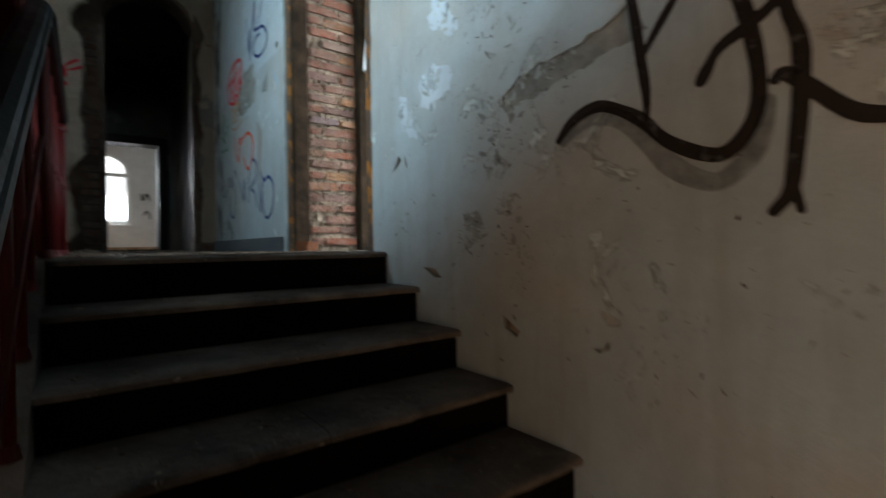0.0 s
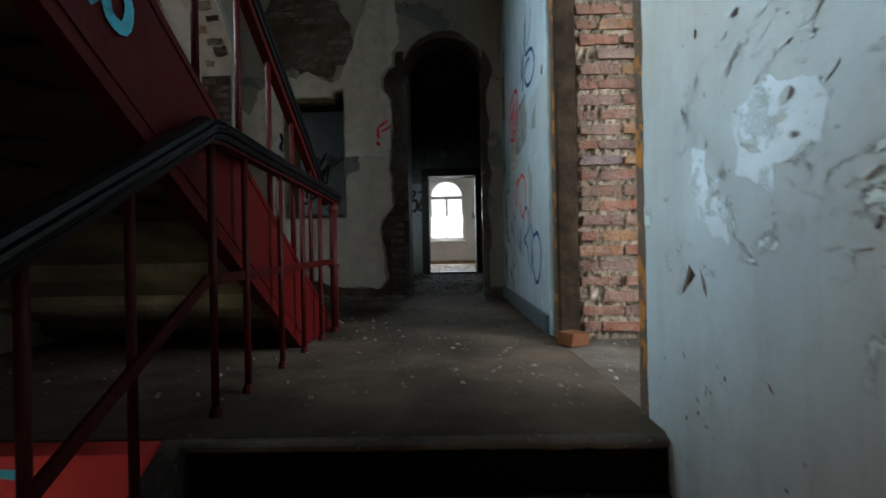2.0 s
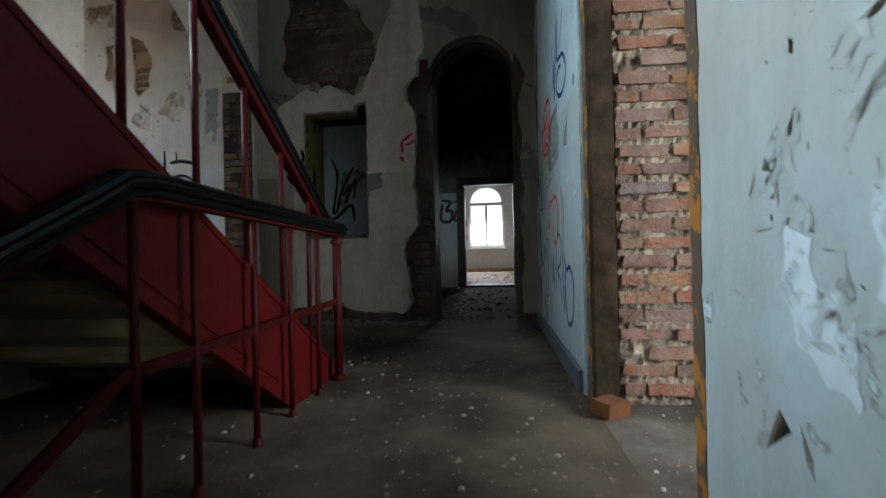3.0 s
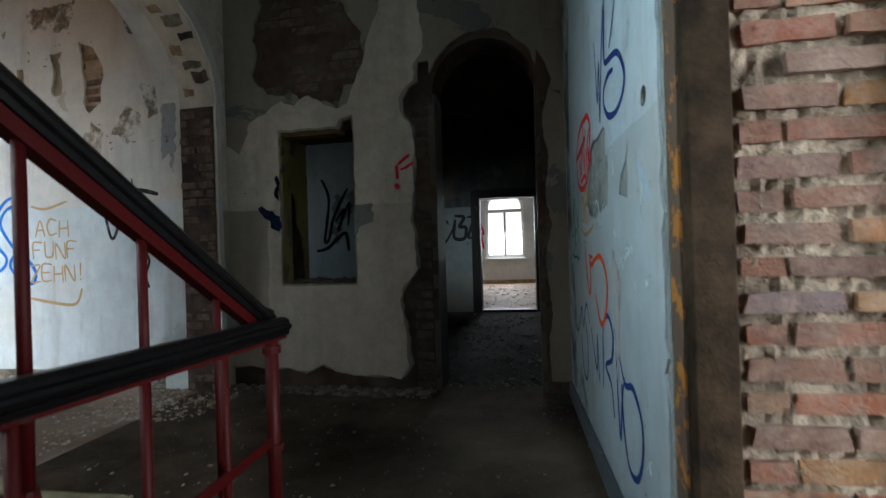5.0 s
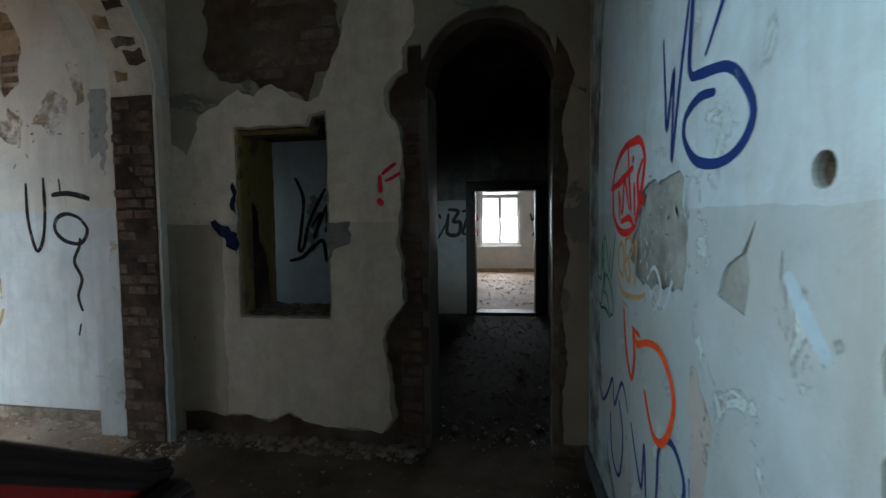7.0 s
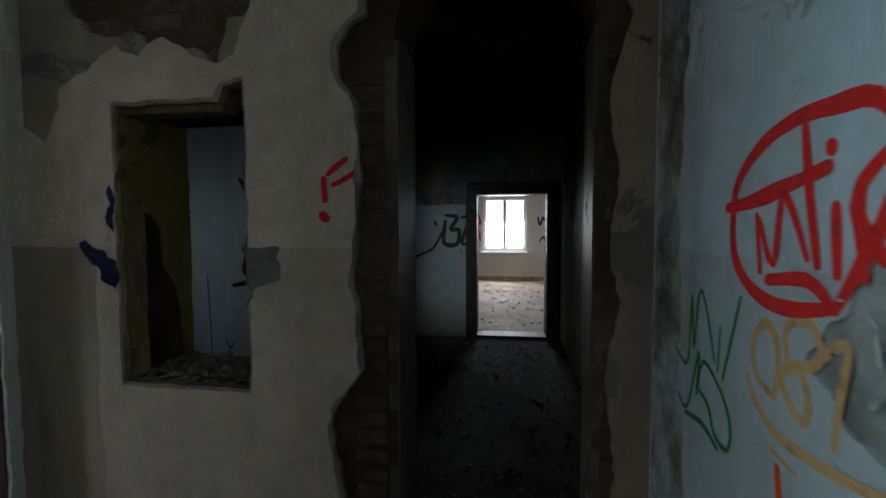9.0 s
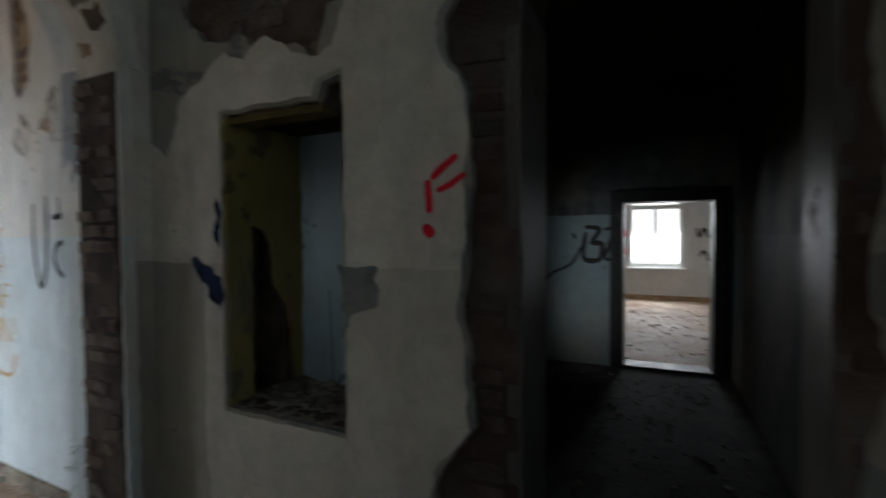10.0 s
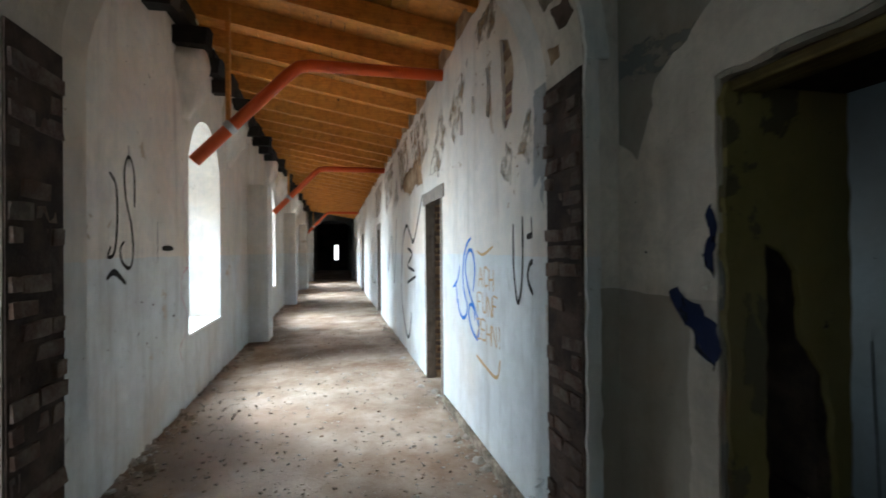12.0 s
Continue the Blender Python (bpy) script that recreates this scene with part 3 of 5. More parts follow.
structure("arch_order", bm, CORRIDOR_WALL, "white plastered outer order of the arch on two pilasters", "arch")

# ---- corridor ----
EAVE_R, EAVE_L = 3.68, 4.18
wins = [arch(x - 0.73, x + 0.73, 0.74, 2.55, 0.72) for x in CORRIDOR_WINDOWS]
bm = slab(bmesh.new(), rect(-30.2, XB, -0.1, 4.5), [[(p[0], p[1]) for p in w] for w in wins], lambda u, v, d: (u, YL - d, v), 0.55)
structure("wall_corridor_outer", bm, CORRIDOR_WALL, "white plaster corridor wall with tall arched windows")
DOORS = (-5.7, -13.0, -20.3, -27.0)
hole = [(-30.2, -0.1)]
for dx in reversed(DOORS):
    hole += [(dx - 0.48, -0.1), (dx - 0.48, 2.27), (dx + 0.48, 2.27), (dx + 0.48, -0.1)]
hole += [(XB, -0.1), (XB, 4.3), (-30.2, 4.3)]
core = slab(bmesh.new(), hole, [], lambda u, v, d: (u, YR + 0.025 + d, v), 0.375)
wall_inner = structure("wall_corridor_inner", core, TAN_COAT, "crumbling masonry core of the corridor wall")
def crest(x):
    deep = 0.05 if x > -5.5 else 0.20
    return 3.69 - deep * max(0.0, 0.35 + noise.noise(Vector((x * 0.9, 4, 0))) + 0.5 * noise.noise(Vector((x * 4.1, 1, 0)))) - 0.04 * noise.noise(Vector((x * 13.0, 7, 0)))


top_edge = [(XB - 0.07 * i, crest(XB - 0.07 * i)) for i in range(400)]
rnd_hole = random.Random(17)
CHIPPED = []
for i in range(16):
    x_, z_, w_ = -3.55 - i * 0.62, rnd_hole.uniform(2.66, 3.12), rnd_hole.uniform(0.02, 0.05)
    if not (-4.5 < x_ < -3.85 or -8.9 < x_ < -6.0):
        h_ = rnd_hole.uniform(0.05, 0.20)
        CHIPPED.append(rough(rect(x_ - w_, x_ + w_, z_ - h_, z_ + h_), 0.05, 0.03, i * 1.9, 8.0))
coat_edge = hole[:-3] + [(XB, 0.02)] + top_edge + [(-30.2, 3.6)]
GASH = [(-3.29, 3.17), (-3.12, 3.1), (-3.03, 2.9), (-3.07, 2.58), (-3.2, 2.48), (-3.26, 2.6), (-3.25, 2.78)]
bm = slab(bmesh.new(), coat_edge, [rough(GASH, 0.02, 0.04, 1.0, 9.0), rough(rect(-4.40, -4.31, 2.74, 2.96), 0.025, 0.04, 6.0, 9.0), rough(rect(-4.0, -3.93, 2.82, 2.98), 0.025, 0.04, 7.0, 9.0), rough([(-6.35, 2.45), (-6.9, 2.62), (-7.6, 2.5), (-8.6, 2.75), (-8.2, 3.02), (-7.2, 3.0), (-6.6, 3.1)], 0.10, 0.04, 8.0, 5.0)] + CHIPPED, lambda u, v, d: (u, YR + d, v), 0.024)
structure("plaster_corridor_inner", bm, CORRIDOR_WALL, "white corridor plaster covered in graffiti, broken off in places")
structure("corridor_skirting", boxed(-5.1, -2.30, YR - 0.035, YR - 0.002, 0, 0.09, bevel=0.008), MORTAR, "crumbled plaster foot of the corridor wall", "skirting")

structure("floor_corridor", boxed(-45, XA - 0.0, YL - 0.6, YR + 3.0, -0.2, -0.002), CORRIDOR_FLOOR, "corridor floor covered in plaster dust and rubble", "floor")
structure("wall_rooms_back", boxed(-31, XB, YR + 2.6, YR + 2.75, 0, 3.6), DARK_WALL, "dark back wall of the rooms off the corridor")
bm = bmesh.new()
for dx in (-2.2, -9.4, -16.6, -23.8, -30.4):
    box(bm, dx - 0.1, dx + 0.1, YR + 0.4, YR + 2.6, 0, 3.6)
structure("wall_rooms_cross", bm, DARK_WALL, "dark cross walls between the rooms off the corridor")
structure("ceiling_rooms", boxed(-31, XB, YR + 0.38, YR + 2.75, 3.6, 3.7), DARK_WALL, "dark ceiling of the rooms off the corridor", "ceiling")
# roof boards over the corridor, sloping up to the outer wall
bm = bmesh.new()
edge0, edge1, nb = (YR + 0.1, EAVE_R + 0.22), (YL - 0.6, EAVE_L + 0.32), 24
for k in range(nb):
    a, b = (k + 0.02) / nb, (k + 0.98) / nb
    lift = 0.004 * (k * 7 % 3)
    pts = [(edge0[0] + (edge1[0] - edge0[0]) * q, edge0[1] + (edge1[1] - edge0[1]) * q + lift + up) for q, up in ((a, 0.0), (b, 0.0), (b, 0.03), (a, 0.03))]
    near_, far_ = ([bm.verts.new((x, y, z)) for y, z in pts] for x in (XB + 0.02, -30.2))
    for m in range(4):
        bm.faces.new((near_[m], near_[(m + 1) % 4], far_[(m + 1) % 4], far_[m]))
    bm.faces.new(near_)
structure("ceiling_corridor", bm, BOARD, "underside of new spruce roof boards", "ceiling")
structure("roof_corridor", boxed(-30.2, XB, YL - 0.7, YR + 0.2, 4.62, 4.66), DARK_WALL, "roof covering above the corridor boards", "roof")
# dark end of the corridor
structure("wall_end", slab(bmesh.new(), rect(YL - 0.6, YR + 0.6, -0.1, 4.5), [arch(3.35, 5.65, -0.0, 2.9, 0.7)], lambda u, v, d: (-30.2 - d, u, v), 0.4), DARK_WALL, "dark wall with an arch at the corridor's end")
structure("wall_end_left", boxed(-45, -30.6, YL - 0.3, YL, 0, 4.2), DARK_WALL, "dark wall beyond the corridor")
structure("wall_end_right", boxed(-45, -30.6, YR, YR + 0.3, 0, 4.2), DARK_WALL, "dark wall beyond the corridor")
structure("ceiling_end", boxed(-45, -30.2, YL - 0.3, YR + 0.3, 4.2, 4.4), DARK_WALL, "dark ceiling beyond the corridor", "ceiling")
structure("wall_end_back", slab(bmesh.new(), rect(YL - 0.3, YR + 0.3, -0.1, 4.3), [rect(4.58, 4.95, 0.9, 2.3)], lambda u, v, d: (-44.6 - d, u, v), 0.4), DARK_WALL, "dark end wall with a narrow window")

# ---- passage and far room behind the arch ----
FRAME[0] = TURNED
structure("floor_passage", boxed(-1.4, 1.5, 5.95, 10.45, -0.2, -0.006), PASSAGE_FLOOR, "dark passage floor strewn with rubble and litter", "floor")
structure("wall_passage_left", boxed(-1.3, -1.15, 7.6, 10.45, -0.1, 3.4), DARK_WALL, "passage wall coloured dark for its lack of light")
structure("wall_passage_near", boxed(-1.2, -0.35, 7.5, 7.62, -0.1, 3.4), DARK_WALL, "passage wall coloured dark for its lack of light")
structure("wall_passage_step", boxed(-0.42, -0.3, 6.1, 7.62, -0.1, 3.4), DARK_WALL, "passage wall coloured dark for its lack of light")
structure("wall_passage_right", boxed(1.42, 1.55, 5.9, 10.45, -0.1, 3.4), DARK_WALL, "passage wall coloured dark for its lack of light")
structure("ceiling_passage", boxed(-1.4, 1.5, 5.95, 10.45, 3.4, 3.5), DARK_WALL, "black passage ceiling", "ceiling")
structure("wall_passage_end", slab(bmesh.new(), [(-1.4, -0.1), (0.26, -0.1), (0.26, 2.0), (1.246, 2.0), (1.246, -0.1), (4.5, -0.1), (4.5, 3.5), (-3.0, 3.5), (-3.0, -0.1)], [], lambda u, v, d: (u, 10.44 + d, v), 0.3), END_WALL, "passage wall, near black above and paler below, with a door opening")
structure("floor_far_room", boxed(-3.0, 4.5, 10.45, 17.0, -0.2, -0.004), CORRIDOR_FLOOR, "far room floor covered in dust and rubble", "floor")
structure("wall_far_room_end", slab(bmesh.new(), rect(-3.0, 4.5, -0.1, 3.5), [arch(0.02, 1.2, 0.78, 2.28, 0.60)], lambda u, v, d: (u, 16.95 + d, v), 0.3), ROOM_WALL, "white far wall with an arched window")
structure("wall_far_room_left", boxed(-3.1, -3.0, 10.6, 17.0, 0, 3.5), ROOM_WALL, "white wall of the far room")
structure("wall_far_room_right", boxed(4.5, 4.6, 10.6, 17.0, 0, 3.5), ROOM_WALL, "white wall of the far room")
structure("ceiling_far_room", boxed(-3.1, 4.6, 10.5, 17.2, 3.5, 3.6), ROOM_WALL, "white ceiling of the far room", "ceiling")
structure("backdrop_north", boxed(-4, 6, 19.0, 19.05, -1, 7), GLOW, "overcast sky outside the far room", "sky")
structure("backdrop_east", boxed(8.0, 8.05, -3, 6, -1, 7), GLOW, "overcast sky outside the side room", "sky")
FRAME[0] = STRAIGHT
structure("backdrop_south", boxed(-48, -3.5, -3.05, -3.0, -2, 6.5), GLOW, "overcast sky outside the corridor", "sky")
structure("backdrop_west", boxed(-47.05, -47, 2, 7, -2, 6), GLOW, "overcast sky beyond the corridor's end", "sky")
structure("ground", boxed(-400, 400, -400, 400, -3.6, -3.4), CORRIDOR_FLOOR, "open ground around the building", "ground")

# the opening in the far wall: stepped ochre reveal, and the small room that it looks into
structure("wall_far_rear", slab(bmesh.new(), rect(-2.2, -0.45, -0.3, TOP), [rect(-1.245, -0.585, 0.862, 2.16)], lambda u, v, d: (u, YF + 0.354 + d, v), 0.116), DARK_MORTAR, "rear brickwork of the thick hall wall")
structure("niche_lining", slab(bmesh.new(), rough(rect(YF + 0.004, YF + 0.132, 0.87, 2.125), 0.014, 0.03, 2.7, 14.0), [], lambda u, v, d: (-1.232 + d, u, v), 0.026), YELLOW_WALL, "ochre plaster reveal of the opening")
CAVITY = [(5.905, 1.62), (5.95, 1.64), (6.0, 1.58), (6.015, 1.38), (6.06, 1.31), (6.10, 1.26), (6.125, 1.10), (6.14, 0.95), (6.14, 0.85), (5.89, 0.85), (5.89, 1.3)]
structure("niche_lining", slab(bmesh.new(), rough([(5.872, 1.67), (5.91, 1.66)] + CAVITY[1:-2] + [(6.196, 0.85), (6.196, 2.13), (5.872, 2.13)], 0.010, 0.025, 4.1, 12.0), [], lambda u, v, d: (-1.243 + d, u, v), 0.022), YELLOW_WALL, "ochre plaster inner reveal with a broken hole")
structure("niche_head", boxed(-1.206, -0.69, YF + 0.02, YF + 0.13, 2.098, 2.132, bevel=0.006), OCHRE_WOOD, "old ochre timber lintel of the opening", "lintel")
structure("niche_head", boxed(-1.24, -0.59, YF + 0.135, 6.19, 2.125, 2.158, bevel=0.006), OLD_TIMBER, "dark timber lintel inside the opening", "lintel")
bm = bmesh.new()
grid = [[bm.verts.new((-1.24 + 0.65 * i / 26, YF + 0.012 + 0.45 * j / 16, 0.874 + (0.022 * noise.noise(Vector((i * 0.42, j * 0.5, 3.0))) + 0.012 * noise.noise(Vector((i * 1.3, j * 1.4, 8.0)))) * min(1.0, j * 0.4))) for i in range(27)] for j in range(17)]
for r0, r1 in zip(grid, grid[1:]):
    for i in range(26):
        bm.faces.new((r0[i], r0[i + 1], r1[i + 1], r1[i]))
structure("niche_sill", bm, MORTAR, "crumbled brick and mortar sill of the opening", "sill")
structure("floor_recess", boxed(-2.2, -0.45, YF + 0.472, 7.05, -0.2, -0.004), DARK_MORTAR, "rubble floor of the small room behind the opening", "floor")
structure("wall_recess_back", boxed(-2.2, -0.45, 7.05, 7.17, -0.1, 3.4), SHEET, "stained bluish white wall of the small room")
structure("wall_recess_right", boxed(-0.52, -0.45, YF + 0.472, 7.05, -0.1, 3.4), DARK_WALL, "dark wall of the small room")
structure("wall_recess_left", slab(bmesh.new(), rect(YF + 0.472, 7.05, -0.1, 3.4), [rect(6.3, 6.95, 0.3, 1.9)], lambda u, v, d: (-2.2 - d, u, v), 0.1), DARK_WALL, "dark unseen wall of the small room, opening added for the lamp")
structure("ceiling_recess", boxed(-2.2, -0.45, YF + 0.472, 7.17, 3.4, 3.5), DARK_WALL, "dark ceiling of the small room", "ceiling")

# ---- stairs ----
FRAME[0] = TURNED
RUN, RISE = 0.285, 0.155
stair = thing("lower_stair", (0.6, 2.0, 0), "dark stone stair flight with dusty worn treads", "stairs")
def worn_slab(x0, x1, y0, y1, z0, z1, seed):
    """A stone slab whose front edge is chipped and rounded by use."""
    bm = bmesh.new()
    n = max(6, int((x1 - x0) / 0.035))
    rings = []
    for i in range(n + 1):
        x = x0 + (x1 - x0) * i / n
        w = 0.010 * noise.noise(Vector((x * 4.0, seed, 0))) + 0.008 * noise.noise(Vector((x * 17.0, seed, 3)))
        c = 0.004 * abs(noise.noise(Vector((x * 9.0, seed, 6))))
        rings.append([bm.verts.new(p) for p in ((x, y1, z0), (x, y0 + w, z0), (x, y0 + w - 0.003, z1 - 0.010), (x, y0 + w + 0.006, z1 - 0.003 - c), (x, y0 + w + 0.022, z1 - c * 0.5), (x, y1, z1))])
    for a, b in zip(rings, rings[1:]):
        for k in range(6):
            bm.faces.new((a[k], a[(k + 1) % 6], b[(k + 1) % 6], b[k]))
    bm.faces.new(rings[0])
    bm.faces.new(rings[-1])
    return bm


for i in range(1, 11):
    y1 = 2.055 - RUN * (i - 1)
    z = -RISE * i
    joint = 0.55 + 0.35 * noise.noise(Vector((i * 3.7, 1.0, 0.0)))
    for x0, x1 in ((-0.049, joint - 0.0012), (joint + 0.0012, 1.245)):
        piece("tread", worn_slab(x0, x1, y1 - RUN - 0.03, y1 + 0.02, z - 0.026, z, i * 2.0 + x0), TREAD, stair)
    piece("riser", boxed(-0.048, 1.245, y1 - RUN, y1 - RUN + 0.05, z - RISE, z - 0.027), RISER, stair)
structure("landing_nosing", worn_slab(-0.045, 1.245, 2.02, 2.054, -0.026, -0.001, 5.5), TREAD, "worn stone nosing of the landing", "nosing")
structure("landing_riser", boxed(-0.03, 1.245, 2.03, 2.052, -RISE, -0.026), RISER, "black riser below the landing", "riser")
SL1 = RISE / RUN
bm = slab(bmesh.new(), [(2.06, -0.02), (2.06, -0.32), (-0.9, -0.32 - SL1 * 2.96), (-0.9, -0.02 - SL1 * 2.96)], [], lambda u, v, d: (-0.11 + d, u, v + 0.02), 0.06)
piece("stringer", bm, TREAD, stair, "dark stone stair curb")

SL2, Y2 = 0.62, 3.77
upper = thing("upper_stair", (-0.7, 3.7, 0), "upper stair flight with mossy stone underside and red stringer", "stairs")
for i in range(14):
    y = Y2 - 0.03 - i * 0.27
    z0 = i * 0.167
    bm = bmesh.new()
    slab(bm, [(y, z0 - 0.05), (y, z0 + 0.167), (y - 0.30, z0 + 0.167), (y - 0.30, z0 + 0.08), (y - 0.27, z0 + 0.05)], [], lambda u, v, d: (-1.76 + d, u, v), 1.60)
    piece("step", bm, SOFFIT, upper)
for sx in (-0.16,):
    bm = slab(bmesh.new(), [(3.93, 0.0), (3.80, 0.08), (-0.3, 0.08 + SL2 * 4.10), (-0.3, -0.28 + SL2 * 4.10), (3.24, -0.0)], [], lambda u, v, d: (sx + d, u, v), 0.055)
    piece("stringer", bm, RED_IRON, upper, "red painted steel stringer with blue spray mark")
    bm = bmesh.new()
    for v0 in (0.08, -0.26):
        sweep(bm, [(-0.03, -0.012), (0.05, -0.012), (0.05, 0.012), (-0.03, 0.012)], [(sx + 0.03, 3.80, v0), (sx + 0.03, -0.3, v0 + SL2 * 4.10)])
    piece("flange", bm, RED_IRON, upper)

# ---- balustrades ----
PROFILE = [(-0.030, -0.034), (-0.034, -0.020), (-0.030, -0.016), (-0.040, -0.010), (-0.044, 0.0), (-0.040, 0.008), (-0.033, 0.011), (-0.036, 0.015), (-0.030, 0.025), (-0.014, 0.033), (0.014, 0.033), (0.030, 0.025), (0.036, 0.015), (0.033, 0.011), (0.040, 0.008), (0.044, 0.0), (0.040, -0.010), (0.030, -0.016), (0.034, -0.020), (0.030, -0.034)]


def newel(parent, x, y, z0, z1):
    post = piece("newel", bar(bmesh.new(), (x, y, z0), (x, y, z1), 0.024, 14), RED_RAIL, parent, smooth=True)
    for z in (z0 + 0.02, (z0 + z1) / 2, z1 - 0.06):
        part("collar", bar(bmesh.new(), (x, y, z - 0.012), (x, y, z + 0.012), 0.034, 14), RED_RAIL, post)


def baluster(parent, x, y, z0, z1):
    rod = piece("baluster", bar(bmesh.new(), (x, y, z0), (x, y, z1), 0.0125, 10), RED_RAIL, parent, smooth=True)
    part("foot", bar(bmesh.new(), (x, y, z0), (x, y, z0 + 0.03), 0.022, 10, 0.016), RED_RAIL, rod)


lower_rail = thing("lower_balustrade", (-0.06, 2.2, 0), "red iron stair railing with a black moulded handrail", "railing")
path = [(-0.06, -0.6, 0.90 - 0.56 * 2.80), (-0.06, 2.14, 0.85), (-0.06, 2.20, 0.885), (-0.055, 2.27, 0.895), (-0.045, 3.80, 0.845)]
piece("handrail", sweep(bmesh.new(), PROFILE, path), RAIL_BLACK, lower_rail, "black moulded handrail")
piece("rail_bar", sweep(bmesh.new(), [(-0.02, -0.005), (0.02, -0.005), (0.02, 0.005), (-0.02, 0.005)], [(x, y, z - 0.042) for x, y, z in path]), RED_RAIL, lower_rail)
mid = [(-0.06, -0.6, 0.42 - 0.545 * 2.8), (-0.06, 2.20, 0.42), (-0.045, 3.76, 0.44)]
piece("middle_bar", sweep(bmesh.new(), [(-0.006, -0.016), (0.006, -0.016), (0.006, 0.016), (-0.006, 0.016)], mid), RED_RAIL, lower_rail)
for y in (2.23, 2.47, 2.82, 3.13, 3.45):
    baluster(lower_rail, -0.055, y, 0.0, 0.85 - 0.03 * (y - 2.2))
for i in range(9):
    y = 1.88 - 0.285 * i
    baluster(lower_rail, -0.075, y, -RISE * (0.6 + i), 0.84 - 0.56 * (2.2 - y))
newel(lower_rail, -0.045, 3.72, 0.0, 0.83)

upper_rail = thing("upper_balustrade", (-0.13, 3.75, 0), "red iron railing of the upper flight with black handrail", "railing")
path = [(-0.13, 3.84, 0.875), (-0.13, 3.78, 0.895), (-0.13, -0.3, 0.895 + SL2 * 4.08)]
piece("handrail", sweep(bmesh.new(), PROFILE, path), RAIL_BLACK, upper_rail, "black moulded handrail")
piece("rail_bar", sweep(bmesh.new(), [(-0.02, -0.02), (0.02, -0.02), (0.02, 0.02), (-0.02, 0.02)], [(x, y, z - 0.056) for x, y, z in path]), RED_RAIL, upper_rail)
for i in range(12):
    y = 3.53 - 0.31 * i
    baluster(upper_rail, -0.13, y, 0.08 + SL2 * (3.80 - y), 0.85 + SL2 * (3.78 - y))

# ---- doorway to the side room: timber posts ----
frame_ = thing("door_frame", (1.5, 3.3, 0), "weathered timber door posts set in a brick jamb", "door frame")
piece("post", boxed(1.262, 1.365, 3.30, 3.36, 0.0, 2.06, bevel=0.006), POST, frame_)
piece("post", boxed(1.775, 1.885, 3.29, 3.36, 0.0, 2.06, bevel=0.006), POST, frame_)
piece("post", boxed(1.262, 1.365, 2.10, 2.17, 0.0, 2.06, bevel=0.006), POST, frame_)
piece("post", boxed(1.775, 1.885, 2.10, 2.17, 0.0, 2.06, bevel=0.006), POST, frame_)
piece("lintel", boxed(1.262, 1.365, 2.10, 3.36, 2.05, 2.15, bevel=0.006), POST, frame_)
piece("lintel", boxed(1.775, 1.885, 2.10, 3.36, 2.05, 2.15, bevel=0.006), POST, frame_)

# inner door frame of the passage
inner = thing("inner_door_frame", (0.75, 10.4, 0), "charred black door frame", "door frame")
piece("jamb", boxed(0.13, 0.28, 10.36, 10.76, 0, 2.02, bevel=0.01), BLACK_FRAME, inner)
piece("jamb", boxed(1.226, 1.376, 10.36, 10.76, 0, 2.02, bevel=0.01), BLACK_FRAME, inner)
piece("head", boxed(0.13, 1.376, 10.36, 10.76, 1.985, 2.13, bevel=0.01), BLACK_FRAME, inner)
piece("sill", boxed(0.28, 1.226, 10.40, 10.70, -0.004, 0.03, bevel=0.008), BLACK_FRAME, inner)
FRAME[0] = STRAIGHT

# ---- corridor: rafters, pipes, windows, piers ----
x = -2.4
n = 0
while x > -30:
    r = thing("rafter", (x, 4.4, 3.9), "new orange spruce roof rafter", "rafter", "rafters over the corridor")
    bm = slab(bmesh.new(), [(YR + 0.05, EAVE_R), (YR + 0.05, EAVE_R + 0.215), (YL - 0.2, EAVE_L + 0.245), (YL - 0.2, EAVE_L + 0.03)], [], lambda u, v, d: (x + d, u, v), 0.09)
    piece("beam", bm, NEW_TIMBER, r)
    x -= 0.78
    n += 1


def pipe_run(x):
    p = thing("drain_pipe", (x, 4.6, 3.5), "orange plastic drain pipe hung under the rafters", "pipe", "orange pipes across the corridor")
    run = piece("run", sweep(bmesh.new(), [(0.062 * math.cos(a * math.pi / 8), 0.062 * math.sin(a * math.pi / 8)) for a in range(16)], [(x, YR + 0.02, 3.585), (x, 4.42, 3.585), (x, 4.30, 3.56), (x, 4.2, 3.48), (x, 3.30, 2.555)]), PIPE, p, smooth=True)
    bm = bmesh.new()
    bar(bm, (x, 3.66, 2.93), (x, 3.61, 2.88), 0.072, 16)
    part("clamp", bm, STEEL, run, "galvanised pipe clamp")
    piece("hanger", boxed(x - 0.03, x + 0.03, 3.60, 3.64, 2.96, 4.10), NEW_TIMBER, p)


for x in (-5.15, -11.4, -24.0):
    pipe_run(x)

